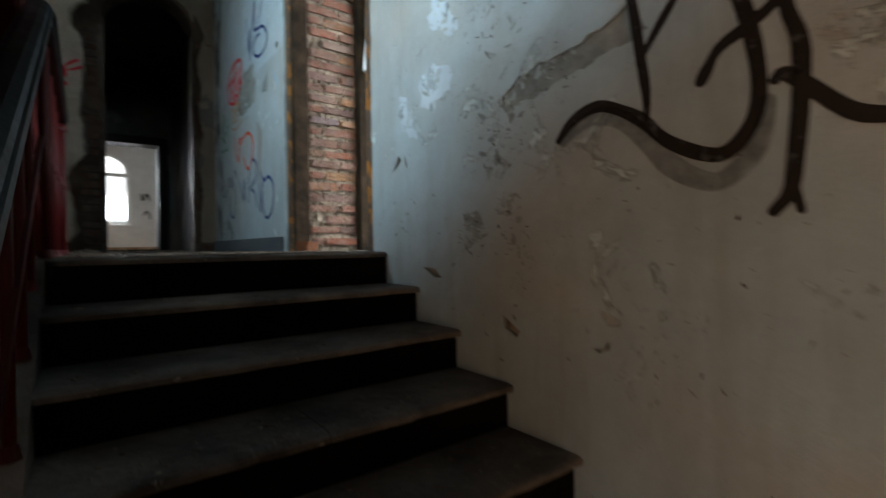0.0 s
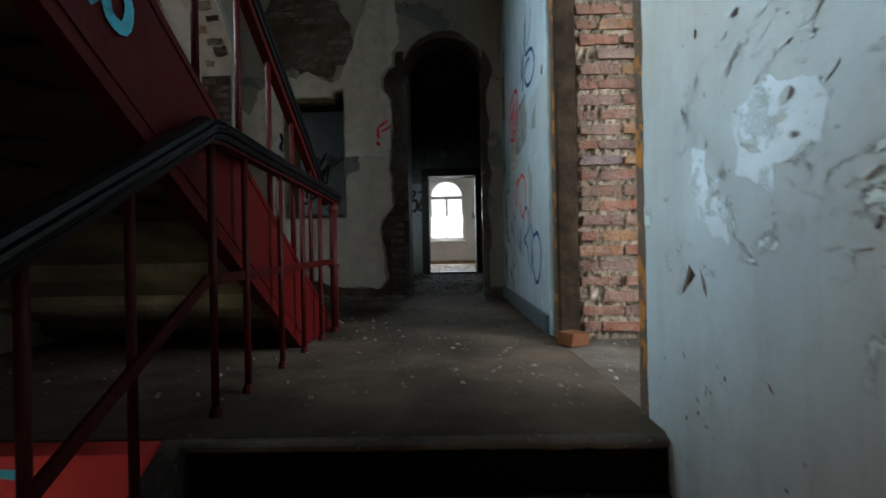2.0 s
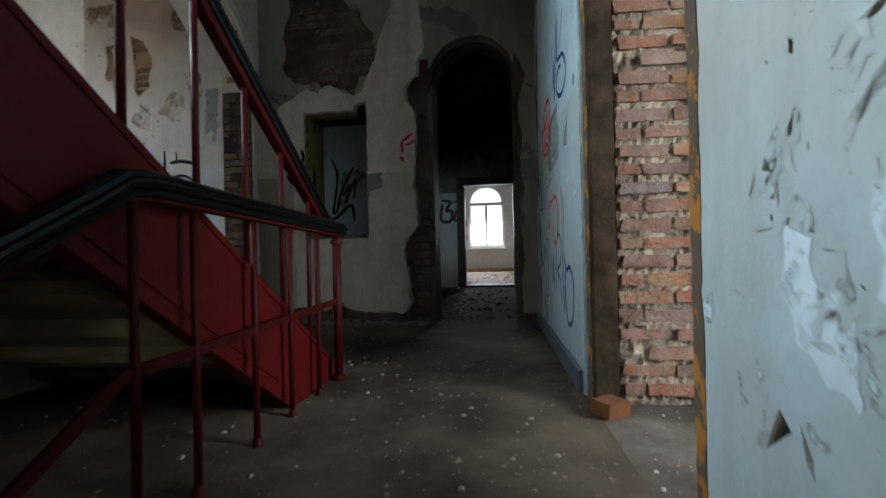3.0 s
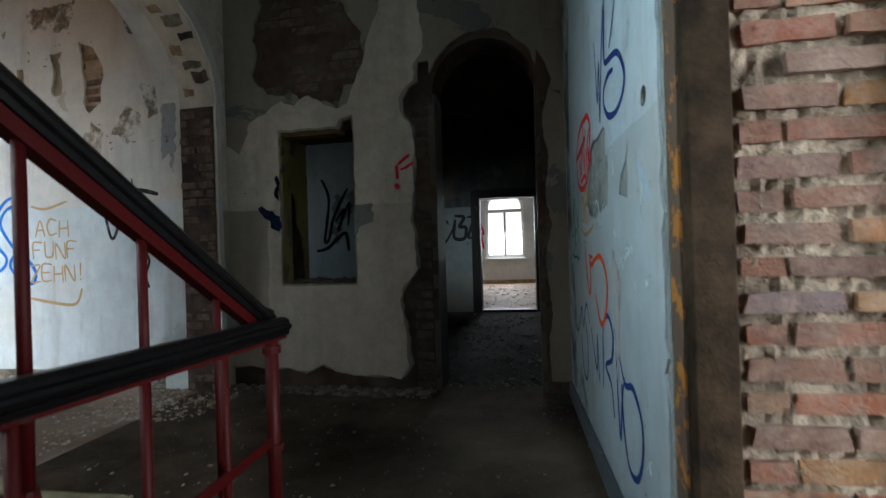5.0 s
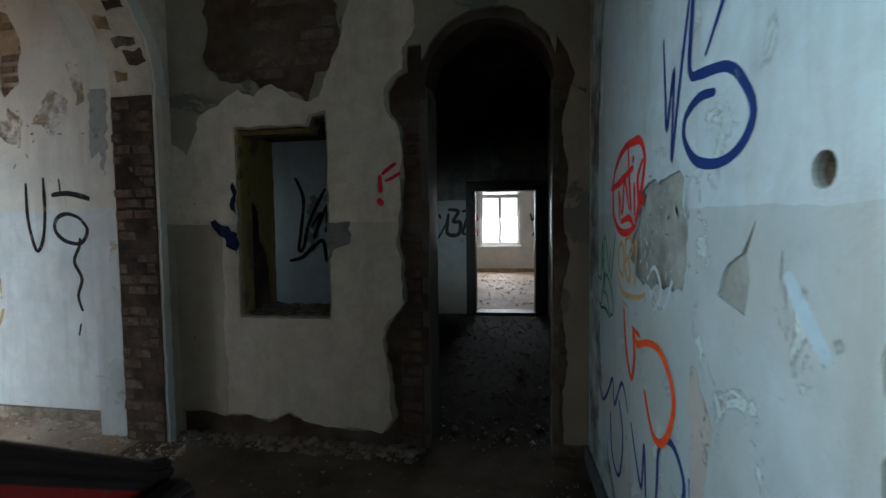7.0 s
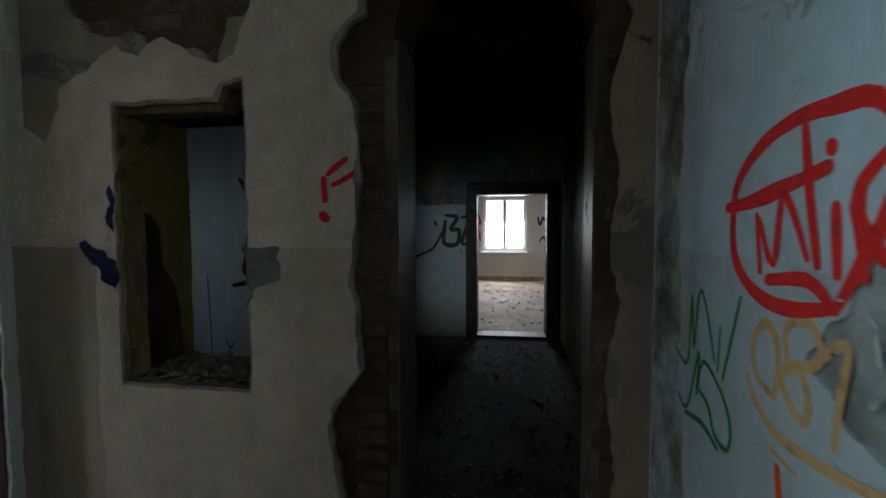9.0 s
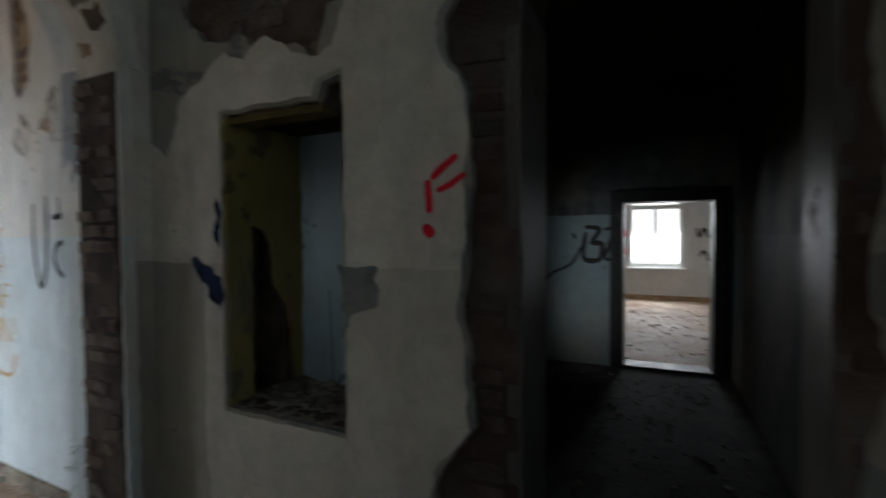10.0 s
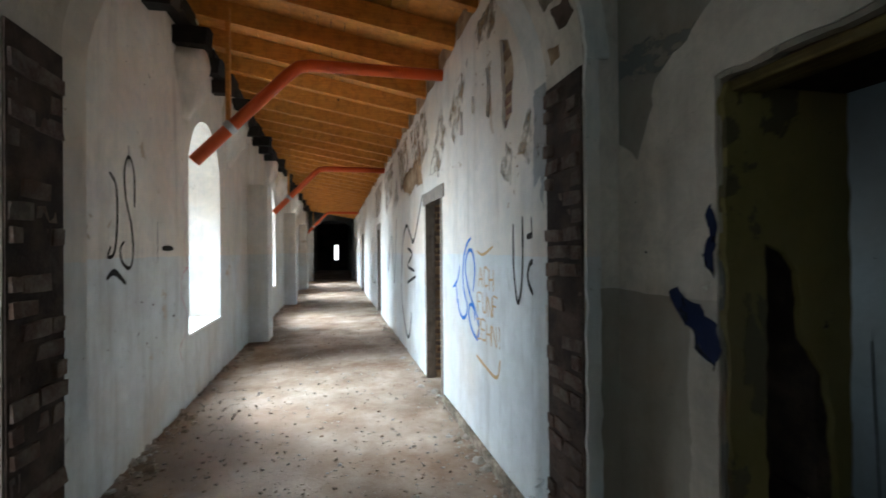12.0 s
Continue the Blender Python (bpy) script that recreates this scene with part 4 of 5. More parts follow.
for wx in CORRIDOR_WINDOWS:
    w = tagged(thing("window_corridor", (wx, 2.6, 0.8), "white arched corridor window, overexposed by daylight", "window"), kind="structure")
    bm = slab(bmesh.new(), arch(wx - 0.73, wx + 0.73, 0.74, 2.55, 0.72), [arch(wx - 0.66, wx - 0.03, 0.82, 2.40, 0.4)[:2] + [(wx - 0.03, 2.30), (wx - 0.66, 2.30)], arch(wx + 0.03, wx + 0.66, 0.82, 2.4, 0.4)[:2] + [(wx + 0.66, 2.30), (wx + 0.03, 2.30)], arch(wx - 0.62, wx + 0.62, 2.38, 2.56, 0.63)], lambda u, v, d: (u, 2.60 - d, v), 0.06)
    piece("window_frame", bm, WINDOW_WHITE, w)
    for u0, u1, v0, v1 in ((wx - 0.66, wx - 0.03, 0.82, 2.30), (wx + 0.03, wx + 0.66, 0.82, 2.30)):
        piece("pane", boxed(u0, u1, 2.566, 2.572, v0, v1), GLASS, w).visible_shadow = False
    piece("handle", boxed(wx - 0.012, wx + 0.012, 2.602, 2.64, 1.45, 1.57, bevel=0.004), STEEL, w)
    piece("window_sill", boxed(wx - 0.725, wx + 0.725, 2.62, YL + 0.02, 0.742, 0.775, bevel=0.008), WINDOW_WHITE, w)
for px_ in (-9.65, -15.95, -22.25, -28.55):
    structure("pier", boxed(px_ - 0.3, px_ + 0.3, YL, YL + 0.36, 0, 2.9, bevel=0.02), CORRIDOR_WALL, "white plastered wall pier", "pier")

FRAME[0] = TURNED
w = tagged(thing("window_far_room", (0.6, 17.0, 0.8), "white arched casement window with two leaves", "window"), kind="structure")
bm = slab(bmesh.new(), arch(0.02, 1.2, 0.78, 2.28, 0.60), [rect(0.10, 0.57, 0.88, 2.20), rect(0.65, 1.12, 0.88, 2.20), arch(0.11, 1.11, 2.31, 2.33, 0.46)], lambda u, v, d: (u, 17.0 + d, v), 0.06)
piece("window_frame", bm, WINDOW_WHITE, w)
for u0, u1 in ((0.10, 0.57), (0.65, 1.12)):
    piece("pane", boxed(u0, u1, 17.03, 17.036, 0.88, 2.20), GLASS, w).visible_shadow = False
piece("window_sill", boxed(-0.03, 1.25, 16.86, 17.0, 0.745, 0.782, bevel=0.008), WINDOW_WHITE, w)
structure("skirting_far_room", boxed(-3.0, 4.5, 16.915, 16.948, 0.0, 0.11), TAN_COAT, "brown bare strip at the foot of the far room's wall", "skirting")
FRAME[0] = STRAIGHT


# ---- loose and fixed things in the hall ----
FRAME[0] = TURNED
structure("skirting", boxed(1.225, 1.249, 3.52, 5.72, 0.0, 0.11, bevel=0.005), SKIRTING, "dark slate-grey skirting at the foot of the wall", "skirting")
piece("edge_strip", slab(bmesh.new(), rough(rect(3.37, 3.455, 0.0, 2.06), 0.012, 0.04, 4.0, 12.0), [], lambda u, v, d: (1.262 + d, u, v), 0.012), OCHRE_EDGE, frame_, "ochre flaking paint on the plaster edge")
piece("edge_strip", slab(bmesh.new(), rough(rect(2.165, 2.212, 0.0, 2.06), 0.010, 0.03, 9.0, 14.0), [], lambda u, v, d: (1.247 + d, u, v), 0.02), OCHRE_EDGE, frame_, "ochre flaking paint on the plaster edge")
sheet_ = thing("plastic_panel", (1.98, 3.25, 1.8), "bluish white plastic panel fixed beside the doorway", "panel")
bm = slab(bmesh.new(), [(0.0, 0.0), (0.34, 0.03), (0.34, 0.62), (0.06, 0.62)], [], lambda u, v, d: (1.79 + u, 3.255 - u * 0.25 + d, 1.38 + v), 0.012)
piece("sheet", bm, PANEL, sheet_)
piece("edge_strip", boxed(1.80, 2.12, 3.16, 3.27, 1.37, 1.385), STEEL, sheet_)
FRAME[0] = STRAIGHT

# ---- remains of vaults, the arch's moulding, charred beam ends ----
AC, AH = (JL + JR) / 2, (JR - JL) / 2
ring_out = [(AC + (AH + 0.10) * math.cos(math.pi * i / 24), SPRING + (CROWN_UP + 0.09) * math.sin(math.pi * i / 24)) for i in range(25)]
ring_in = [(AC + (AH + 0.004) * math.cos(math.pi * i / 24), SPRING + (CROWN_UP + 0.004) * math.sin(math.pi * i / 24)) for i in range(24, -1, -1)]
structure("archivolt", slab(bmesh.new(), rough(ring_out + ring_in, 0.014, 0.03, 6.1, 9.0), [], lambda u, v, d: (XA + 0.022 - d, u, v), 0.020), CORRIDOR_WALL, "broken white plaster band round the arch", "moulding")
structure("arch_corner", slab(bmesh.new(), rough(rect(JR - 0.004, JR + 0.055, 0.0, SPRING + 0.02), 0.010, 0.03, 3.7, 11.0), [], lambda u, v, d: (XA + 0.018 - d, u, v), 0.016), CORRIDOR_WALL, "chipped white plaster corner of the arch", "moulding")
# bare brown spots and leftover flakes on the arch's underside
for k in range(9):
    a0 = 0.10 + 0.13 * k
    x0 = XB + 0.05 + 0.06 * ((k * 5) % 3)
    bm = bmesh.new()
    pts = rough(rect(x0, x0 + 0.10 + 0.03 * (k % 3), a0, a0 + 0.07 + 0.03 * (k % 2)), 0.025, 0.02, k * 2.3, 12.0)
    bm.faces.new([bm.verts.new((u, AC + (AH - 0.004) * math.cos(v), SPRING + (CROWN_UP - 0.004) * math.sin(v))) for u, v in pts])
    structure("patch", bm, (TAN_COAT, DARK_MORTAR, MORTAR)[k % 3], "bare spot on the underside of the arch", "patch")


def vault_stub(x, y, z, wide, out, high, seed):
    bm = bmesh.new()
    bmesh.ops.create_icosphere(bm, subdivisions=4, radius=1.0)
    for v in bm.verts:
        taper = 0.35 + 0.65 * (v.co.z * 0.5 + 0.5)
        n = noise.noise(v.co * 2.2 + Vector((seed, 0, 0))) * 0.22 + noise.noise(v.co * 6.0 + Vector((seed, 3, 0))) * 0.06
        k = 1 + n
        v.co = Vector((x + v.co.x * wide * taper * k, y + v.co.y * out * taper * k, z + v.co.z * high * k))
    structure("vault_stub", bm, CORRIDOR_WALL, "broken plaster stub of a former vault", "vault stub", True)


for k, wx in enumerate(CORRIDOR_WINDOWS[:3]):
    vault_stub(wx + 0.85, YL - 0.02, 3.50, 0.42, 0.36, 0.46, k * 2.0)
    vault_stub(wx - 1.30, YL - 0.02, 3.45, 0.55, 0.40, 0.52, k * 2.0 + 1)
CHAR = timber("charred_beam", (0.035, 0.028, 0.024), (0.012, 0.010, 0.009), 1, 0.9)
# dark strip put in for the black gap between wall top and roof
gap_strip = thing("dark_gap_strip", (-16.0, YL + 0.1, 4.0), "dark strip standing in for the black gap above the outer wall", "beam")
xs = -2.15
while xs > -29.5:
    w = 0.35 + 0.5 * abs(noise.noise(Vector((xs * 1.7, 0, 3))))
    bm = boxed(xs - w, xs - 0.01, YL - 0.06, YL + 0.12 + 0.16 * abs(noise.noise(Vector((xs * 2.3, 1, 0)))), 3.98 + 0.04 * noise.noise(Vector((xs, 5, 0))), 4.15, bevel=0.012)
    piece("beam", bm, CHAR, gap_strip)
    xs -= w


for k in range(30):
    bx = -3.0 - 0.78 * k + 0.12 * noise.noise(Vector((k * 2.1, 0, 9)))
    out_ = 0.22 + 0.16 * abs(noise.noise(Vector((k * 1.3, 4, 0)))) + 0.1 * (k % 3 == 0)
    e_ = thing("beam_end", (bx, YL, 3.85), "charred stump of an old ceiling beam in the wall", "beam", "charred beam stumps")
    bm = bmesh.new()
    sweep(bm, [(-0.085, -0.09), (0.085, -0.10), (0.095, 0.07), (0.02, 0.095), (-0.08, 0.085)], [(bx, YL - 0.15, 3.86), (bx + 0.01, YL + out_ * 0.5, 3.865), (bx + 0.015, YL + out_ * 0.85, 3.86), (bx + 0.02, YL + out_, 3.855)])
    piece("stump", bm, CHAR, e_)


# ---- spray paint on the walls ----
PLANES = {
    "right": (TURNED, lambda u, v, d: (1.2488 - d * 0.6, u, v)),
    "far": (STRAIGHT, lambda u, v, d: (u, YF - 0.0085 - d * 0.6, v)),
    "inner": (STRAIGHT, lambda u, v, d: (u, YR - 0.003 - d, v)),
    "outer": (STRAIGHT, lambda u, v, d: (u, YL + 0.003 + d, v)),
    "passage": (TURNED, lambda u, v, d: (u, 10.437 - d, v)),
    "room": (TURNED, lambda u, v, d: (u, 16.946 - d, v)),
    "string": (TURNED, lambda u, v, d: (-0.100 + d, u, v)),
    "fascia": (TURNED, lambda u, v, d: (u, 1.962 - d, v)),
    "lower": (TURNED, lambda u, v, d: (u, 1.982 - d, v)),
    "soffit": (TURNED, lambda u, v, d: (u, v, (Y2 - 0.03 - v) % 0.27 * 0.3704 + 0.167 * int((Y2 - 0.03 - v) / 0.27) - 0.053 - d)),
    "pilaster": (STRAIGHT, lambda u, v, d: (u, JR + 0.027 - d, v)),
    "recess": (STRAIGHT, lambda u, v, d: (u, 7.046 - d, v)),
}
STROKES = [0]


def stroke(plane, ink, width, points):
    """One pull of the spray can along points (u,v) on a plane of the place."""
    pts = [Vector([float(c) for c in p.split(",")]) for p in points.split()]
    fine = []
    for i in range(len(pts) - 1):
        p0, p1, p2, p3 = pts[max(i - 1, 0)], pts[i], pts[i + 1], pts[min(i + 2, len(pts) - 1)]
        n = max(3, int((p2 - p1).length / 0.025))
        for j in range(n):
            t = j / n
            fine.append(0.5 * ((2 * p1) + (p2 - p0) * t + (2 * p0 - 5 * p1 + 4 * p2 - p3) * t * t + (3 * p1 - p0 - 3 * p2 + p3) * t ** 3))
    fine.append(pts[-1])
    FRAME[0], put = PLANES[plane]
    STROKES[0] += 1
    d = 0.0003 * (STROKES[0] % 9)
    bm = bmesh.new()
    rows = []
    for i, p in enumerate(fine):
        a, b = fine[max(i - 1, 0)], fine[min(i + 1, len(fine) - 1)]
        way = (b - a).normalized() if (b - a).length > 1e-6 else Vector((0, 1))
        side = Vector((-way.y, way.x))
        w = width * 0.5 * min(1.0, 0.72 + 0.06 * min(i, len(fine) - 1 - i)) * (1 + 0.22 * noise.noise(Vector((p.x * 9, p.y * 9, STROKES[0]))))
        rows.append([bm.verts.new(put(*(p + side * w), d)), bm.verts.new(put(*(p - side * w), d))])
    for r0, r1 in zip(rows, rows[1:]):
        bm.faces.new((r0[0], r0[1], r1[1], r1[0]))
    for p, way, row in ((fine[0], fine[0] - fine[1], rows[0]), (fine[-1], fine[-1] - fine[-2], rows[-1])):
        way = way.normalized()
        side = Vector((-way.y, way.x))
        cap = [bm.verts.new(put(*(p + (side * math.cos(k * math.pi / 6) + way * math.sin(k * math.pi / 6)) * width * 0.36), d)) for k in range(1, 6)]
        bm.faces.new([row[0], *cap, row[1]] if (row[0].co - cap[0].co).length < (row[1].co - cap[0].co).length else [row[1], *cap, row[0]])
    ob = obj("graffiti", bm, INK[ink])
    FRAME[0] = STRAIGHT
    return tagged(ob, ink.replace("_", " ") + " spray paint line on the plaster wall", "graffiti", "graffiti on the walls", "structure")


def blotch(plane, ink, loop, label):
    FRAME[0], put = PLANES[plane]
    bm = slab(bmesh.new(), rough(loop, 0.03, 0.012, len(loop) * 1.7, 15.0), [], lambda u, v, d: put(u, v, d), 0.001)
    structure("patch", bm, INK[ink], label, "patch")
    FRAME[0] = STRAIGHT


stroke("right", "navy", 0.020, "4.41,2.06 4.39,1.92 4.37,1.77 4.34,1.86 4.31,1.94 4.315,1.82 4.32,1.67 4.27,1.86 4.19,2.12")
stroke("right", "navy", 0.028, "4.16,2.16 4.18,2.02 4.19,1.92 4.17,1.88 4.12,1.87 3.96,1.84 3.88,1.78 3.84,1.71 3.89,1.65 4.00,1.625 4.14,1.65 4.22,1.72 4.21,1.78 4.12,1.81 4.03,1.80")
stroke("right", "navy", 0.020, "3.93,2.08 3.98,2.01 4.08,1.91")
stroke("right", "red", 0.032, "4.73,1.46 4.69,1.52 4.63,1.62 4.60,1.72 4.66,1.79 4.75,1.80 4.86,1.80 4.98,1.77 5.08,1.70 5.10,1.62 5.09,1.53 5.03,1.47 4.94,1.44 4.84,1.44 4.74,1.46")
stroke("right", "red", 0.034, "5.13,1.64 5.02,1.65 4.91,1.67 4.76,1.70")
stroke("right", "red", 0.022, "4.99,1.62 4.97,1.50")
stroke("right", "red", 0.022, "4.98,1.61 4.92,1.52 4.89,1.66 4.81,1.54")
stroke("right", "red", 0.028, "4.83,1.78 4.81,1.66 4.78,1.53")
stroke("right", "red", 0.036, "4.76,1.735 4.755,1.728")
stroke("right", "red", 0.034, "4.74,1.63 4.73,1.52")
stroke("right", "red", 0.030, "4.63,1.71 4.68,1.67 4.69,1.63 4.68,1.60 4.63,1.55 4.61,1.58")
stroke("right", "red", 0.026, "4.70,1.63 4.68,1.57 4.67,1.52")
stroke("right", "red", 0.034, "4.94,1.485 4.81,1.50 4.75,1.47")
stroke("right", "orange", 0.030, "4.88,1.11 4.86,1.02 4.82,0.92 4.75,0.85 4.71,0.95 4.73,1.05 4.68,1.01 4.56,1.045 4.43,1.06 4.33,1.02 4.27,0.94 4.30,0.84 4.37,0.76 4.45,0.74 4.51,0.78 4.57,0.86")
stroke("right", "orange", 0.024, "4.74,1.06 4.64,1.05")
stroke("right", "navy", 0.020, "5.41,0.63 5.30,0.56 5.18,0.64 5.08,0.74 5.04,0.63 4.90,0.78 4.80,0.69")
stroke("right", "navy", 0.022, "5.12,0.56 5.08,0.38 4.96,0.33 4.90,0.42 4.88,0.56 4.95,0.68")
stroke("right", "navy", 0.022, "4.75,0.66 4.68,0.56 4.60,0.48 4.57,0.66 4.54,0.44")
stroke("right", "navy", 0.024, "4.44,0.44 4.42,0.58 4.40,0.73 4.28,0.80 4.18,0.73 4.22,0.62 4.36,0.56 4.24,0.50 4.20,0.38")
stroke("right", "navy", 0.022, "4.14,0.76 4.12,0.55 4.09,0.33 4.04,0.50 3.99,0.60")
stroke("right", "navy", 0.026, "4.06,0.66 3.98,0.58 3.86,0.60 3.75,0.52 3.75,0.40 3.83,0.29 3.95,0.28 4.02,0.40 4.04,0.56")
stroke("right", "green", 0.014, "5.45,1.20 5.40,1.18 5.36,1.20 5.34,1.39 5.32,1.24 5.29,1.40 5.25,1.39 5.18,1.24")
stroke("right", "green", 0.014, "5.05,1.43 5.09,1.32 5.13,1.21")
stroke("right", "green", 0.013, "5.15,1.34 5.16,1.22")
stroke("right", "green", 0.014, "5.44,1.07 5.36,1.05 5.28,1.24 5.29,1.11 5.25,1.22 5.13,1.17 5.08,1.10 5.10,1.04 5.17,1.05 5.21,1.11 5.27,1.13")
stroke("right", "green", 0.020, "5.37,1.03 5.25,1.045 5.15,1.02")
stroke("right", "tan", 0.022, "4.90,1.25 4.97,1.27 4.99,1.34 4.95,1.39 4.91,1.38 4.89,1.33 4.90,1.25")
stroke("right", "tan", 0.024, "4.86,1.34 4.87,1.39 4.84,1.42 4.79,1.42 4.76,1.38 4.78,1.35 4.84,1.33 4.88,1.30 4.84,1.25 4.80,1.24 4.79,1.28 4.81,1.32")
stroke("right", "tan", 0.024, "4.78,1.35 4.70,1.41 4.71,1.32 4.72,1.23")
stroke("right", "tan", 0.022, "5.01,1.26 4.98,1.22 4.90,1.18 4.77,1.18 4.64,1.20 4.58,1.22")
stroke("right", "tan", 0.014, "4.90,1.14 4.82,1.13")
stroke("right", "pale_blue", 0.045, "3.70,1.38 3.65,1.32 3.60,1.27")
stroke("right", "bare_white", 0.018, "4.55,1.28 4.47,1.33 4.40,1.26 4.46,1.18 4.52,1.24 4.38,1.20 4.30,1.30")
stroke("right", "black", 0.036, "0.96,0.35 0.92,0.39 0.87,0.415 0.80,0.42 0.69,0.36 0.62,0.29 0.53,0.24 0.47,0.235 0.42,0.29 0.405,0.37 0.42,0.49 0.45,0.60 0.49,0.68")
stroke("right", "thin_black", 0.050, "0.94,0.345 0.84,0.395 0.73,0.36 0.62,0.235 0.53,0.175 0.47,0.175 0.41,0.24 0.39,0.33")
stroke("right", "black", 0.030, "0.67,0.36 0.67,0.42 0.68,0.49 0.71,0.69 0.74,0.85")
stroke("right", "black", 0.026, "0.69,0.51 0.64,0.58 0.58,0.66")
stroke("right", "black", 0.042, "0.53,0.415 0.51,0.45")
stroke("right", "black", 0.030, "0.52,0.43 0.49,0.48 0.43,0.51 0.38,0.54 0.32,0.60")
stroke("right", "black", 0.034, "0.37,0.60 0.35,0.51 0.33,0.44 0.33,0.32 0.34,0.20 0.35,0.13 0.38,0.09")
stroke("right", "black", 0.024, "0.345,0.15 0.33,0.09")
stroke("right", "black", 0.034, "0.375,0.375 0.36,0.385 0.32,0.35 0.25,0.28 0.20,0.26 0.14,0.25")
stroke("far", "crimson", 0.055, "-0.215,1.635 -0.205,1.625")
stroke("far", "crimson", 0.034, "-0.205,1.70 -0.21,1.79")
stroke("far", "crimson", 0.030, "-0.19,1.81 -0.16,1.835 -0.11,1.87")
stroke("far", "crimson", 0.026, "-0.17,1.765 -0.13,1.78 -0.08,1.81")
stroke("inner", "black", 0.030, "-3.05,1.82 -3.05,1.60 -3.03,1.45 -2.98,1.31 -2.92,1.40 -2.89,1.60 -2.89,1.86")
stroke("inner", "black", 0.045, "-2.81,1.735 -2.70,1.745 -2.60,1.73 -2.49,1.70")
stroke("inner", "black", 0.02, "-2.75,1.85 -2.74,1.73")
stroke("inner", "black", 0.032, "-2.59,1.56 -2.68,1.59 -2.77,1.57 -2.81,1.50 -2.78,1.43 -2.70,1.38 -2.58,1.37 -2.52,1.47 -2.59,1.56")
stroke("inner", "black", 0.030, "-2.59,1.40 -2.60,1.34 -2.65,1.23 -2.59,1.10 -2.63,0.97 -2.60,0.86")
stroke("inner", "black", 0.02, "-2.62,0.75 -2.64,0.67")
stroke("inner", "cobalt", 0.034, "-4.06,1.76 -4.15,1.73 -4.23,1.67 -4.32,1.52 -4.31,1.31 -4.19,1.16 -4.24,1.06 -4.35,1.03 -4.47,1.08 -4.52,1.18")
stroke("inner", "cobalt", 0.034, "-4.01,1.31 -3.95,1.48 -4.00,1.62 -4.10,1.66 -4.21,1.60 -4.25,1.47 -4.11,1.27 -3.94,1.14 -3.85,1.01 -3.90,0.91 -4.07,0.98 -4.15,1.09 -4.10,1.18 -4.01,1.16 -3.96,1.07")
stroke("inner", "cobalt", 0.030, "-4.45,1.50 -4.54,1.37 -4.71,1.29 -4.62,1.32 -4.57,1.26 -4.55,1.14")
stroke("inner", "tan", 0.025, "-3.88,1.65 -3.72,1.62 -3.48,1.68")
stroke("inner", "tan", 0.03, "-3.91,0.77 -3.68,0.73 -3.41,0.71 -3.33,0.85")
stroke("inner", "black", 0.06, "-6.40,2.40 -6.75,2.10 -7.18,1.80 -7.50,1.92 -7.90,2.08 -8.35,1.76 -8.54,0.85 -8.02,0.32 -7.66,0.29 -7.42,0.68")
stroke("inner", "black", 0.05, "-7.76,1.70 -7.30,1.61 -7.77,1.42 -7.10,1.36")
stroke("inner", "black", 0.05, "-7.79,1.14 -7.00,1.28")
stroke("inner", "black", 0.05, "-10.35,2.21 -10.76,1.21 -9.95,1.95 -9.62,1.03 -9.18,2.26")
stroke("inner", "black", 0.05, "-15.09,2.11 -16.16,1.19 -14.36,0.73 -13.85,1.91")
stroke("outer", "black", 0.030, "-3.90,2.23 -4.00,2.14 -4.01,1.86 -3.96,1.66 -3.86,1.63 -3.90,1.70")
stroke("outer", "thin_black", 0.05, "-4.22,2.48 -4.22,2.34")
stroke("outer", "black", 0.030, "-4.32,2.03 -4.32,2.28 -4.23,2.41 -4.14,2.30 -4.16,2.08 -4.26,1.87 -4.29,1.65 -4.22,1.54 -4.09,1.59 -4.06,1.69 -4.12,1.74")
stroke("outer", "black", 0.045, "-3.85,1.48 -3.92,1.515 -3.99,1.51 -4.14,1.43")
stroke("outer", "black", 0.012, "-4.82,1.93 -4.82,1.57")
stroke("outer", "black", 0.05, "-4.95,1.70 -5.23,1.70")
stroke("outer", "pink", 0.016, "-5.66,2.43 -5.54,2.24 -5.69,2.01 -5.59,1.76 -5.72,1.52 -5.60,1.50")
stroke("outer", "pink", 0.016, "-5.74,1.50 -5.52,1.42 -5.49,1.20 -5.68,1.00 -5.60,0.80 -5.44,0.66 -5.52,0.52")
stroke("passage", "black", 0.06, "-0.16,1.62 -0.18,1.32 -0.00,1.30 0.03,1.49 -0.08,1.51 -0.00,1.67 -0.15,1.70")
stroke("passage", "black", 0.05, "-0.31,1.61 -0.29,1.57")
stroke("passage", "black", 0.05, "0.07,1.67 0.17,1.65 0.07,1.32 0.18,1.33")
stroke("passage", "black", 0.035, "-0.21,1.46 -0.34,1.24 -0.58,1.11 -0.72,0.90 -0.72,0.59 -0.70,0.35")
stroke("room", "red", 0.07, "-0.13,1.84 -0.06,1.58 -0.13,1.50 -0.06,1.11")
stroke("room", "black", 0.06, "1.50,1.72 1.56,1.53 1.65,1.72 1.74,1.52")
stroke("room", "black", 0.05, "1.55,1.07 1.66,1.19 1.75,0.97")
stroke("string", "sky", 0.035, "1.78,1.11 1.80,1.07 1.84,1.12 1.86,1.06 1.91,1.05 1.93,1.11 1.90,1.17")
stroke("fascia", "sky", 0.03, "-0.52,-0.05 -0.43,-0.05 -0.38,-0.09 -0.43,-0.15 -0.52,-0.15")
stroke("fascia", "sky", 0.02, "-0.52,-0.10 -0.49,-0.10")
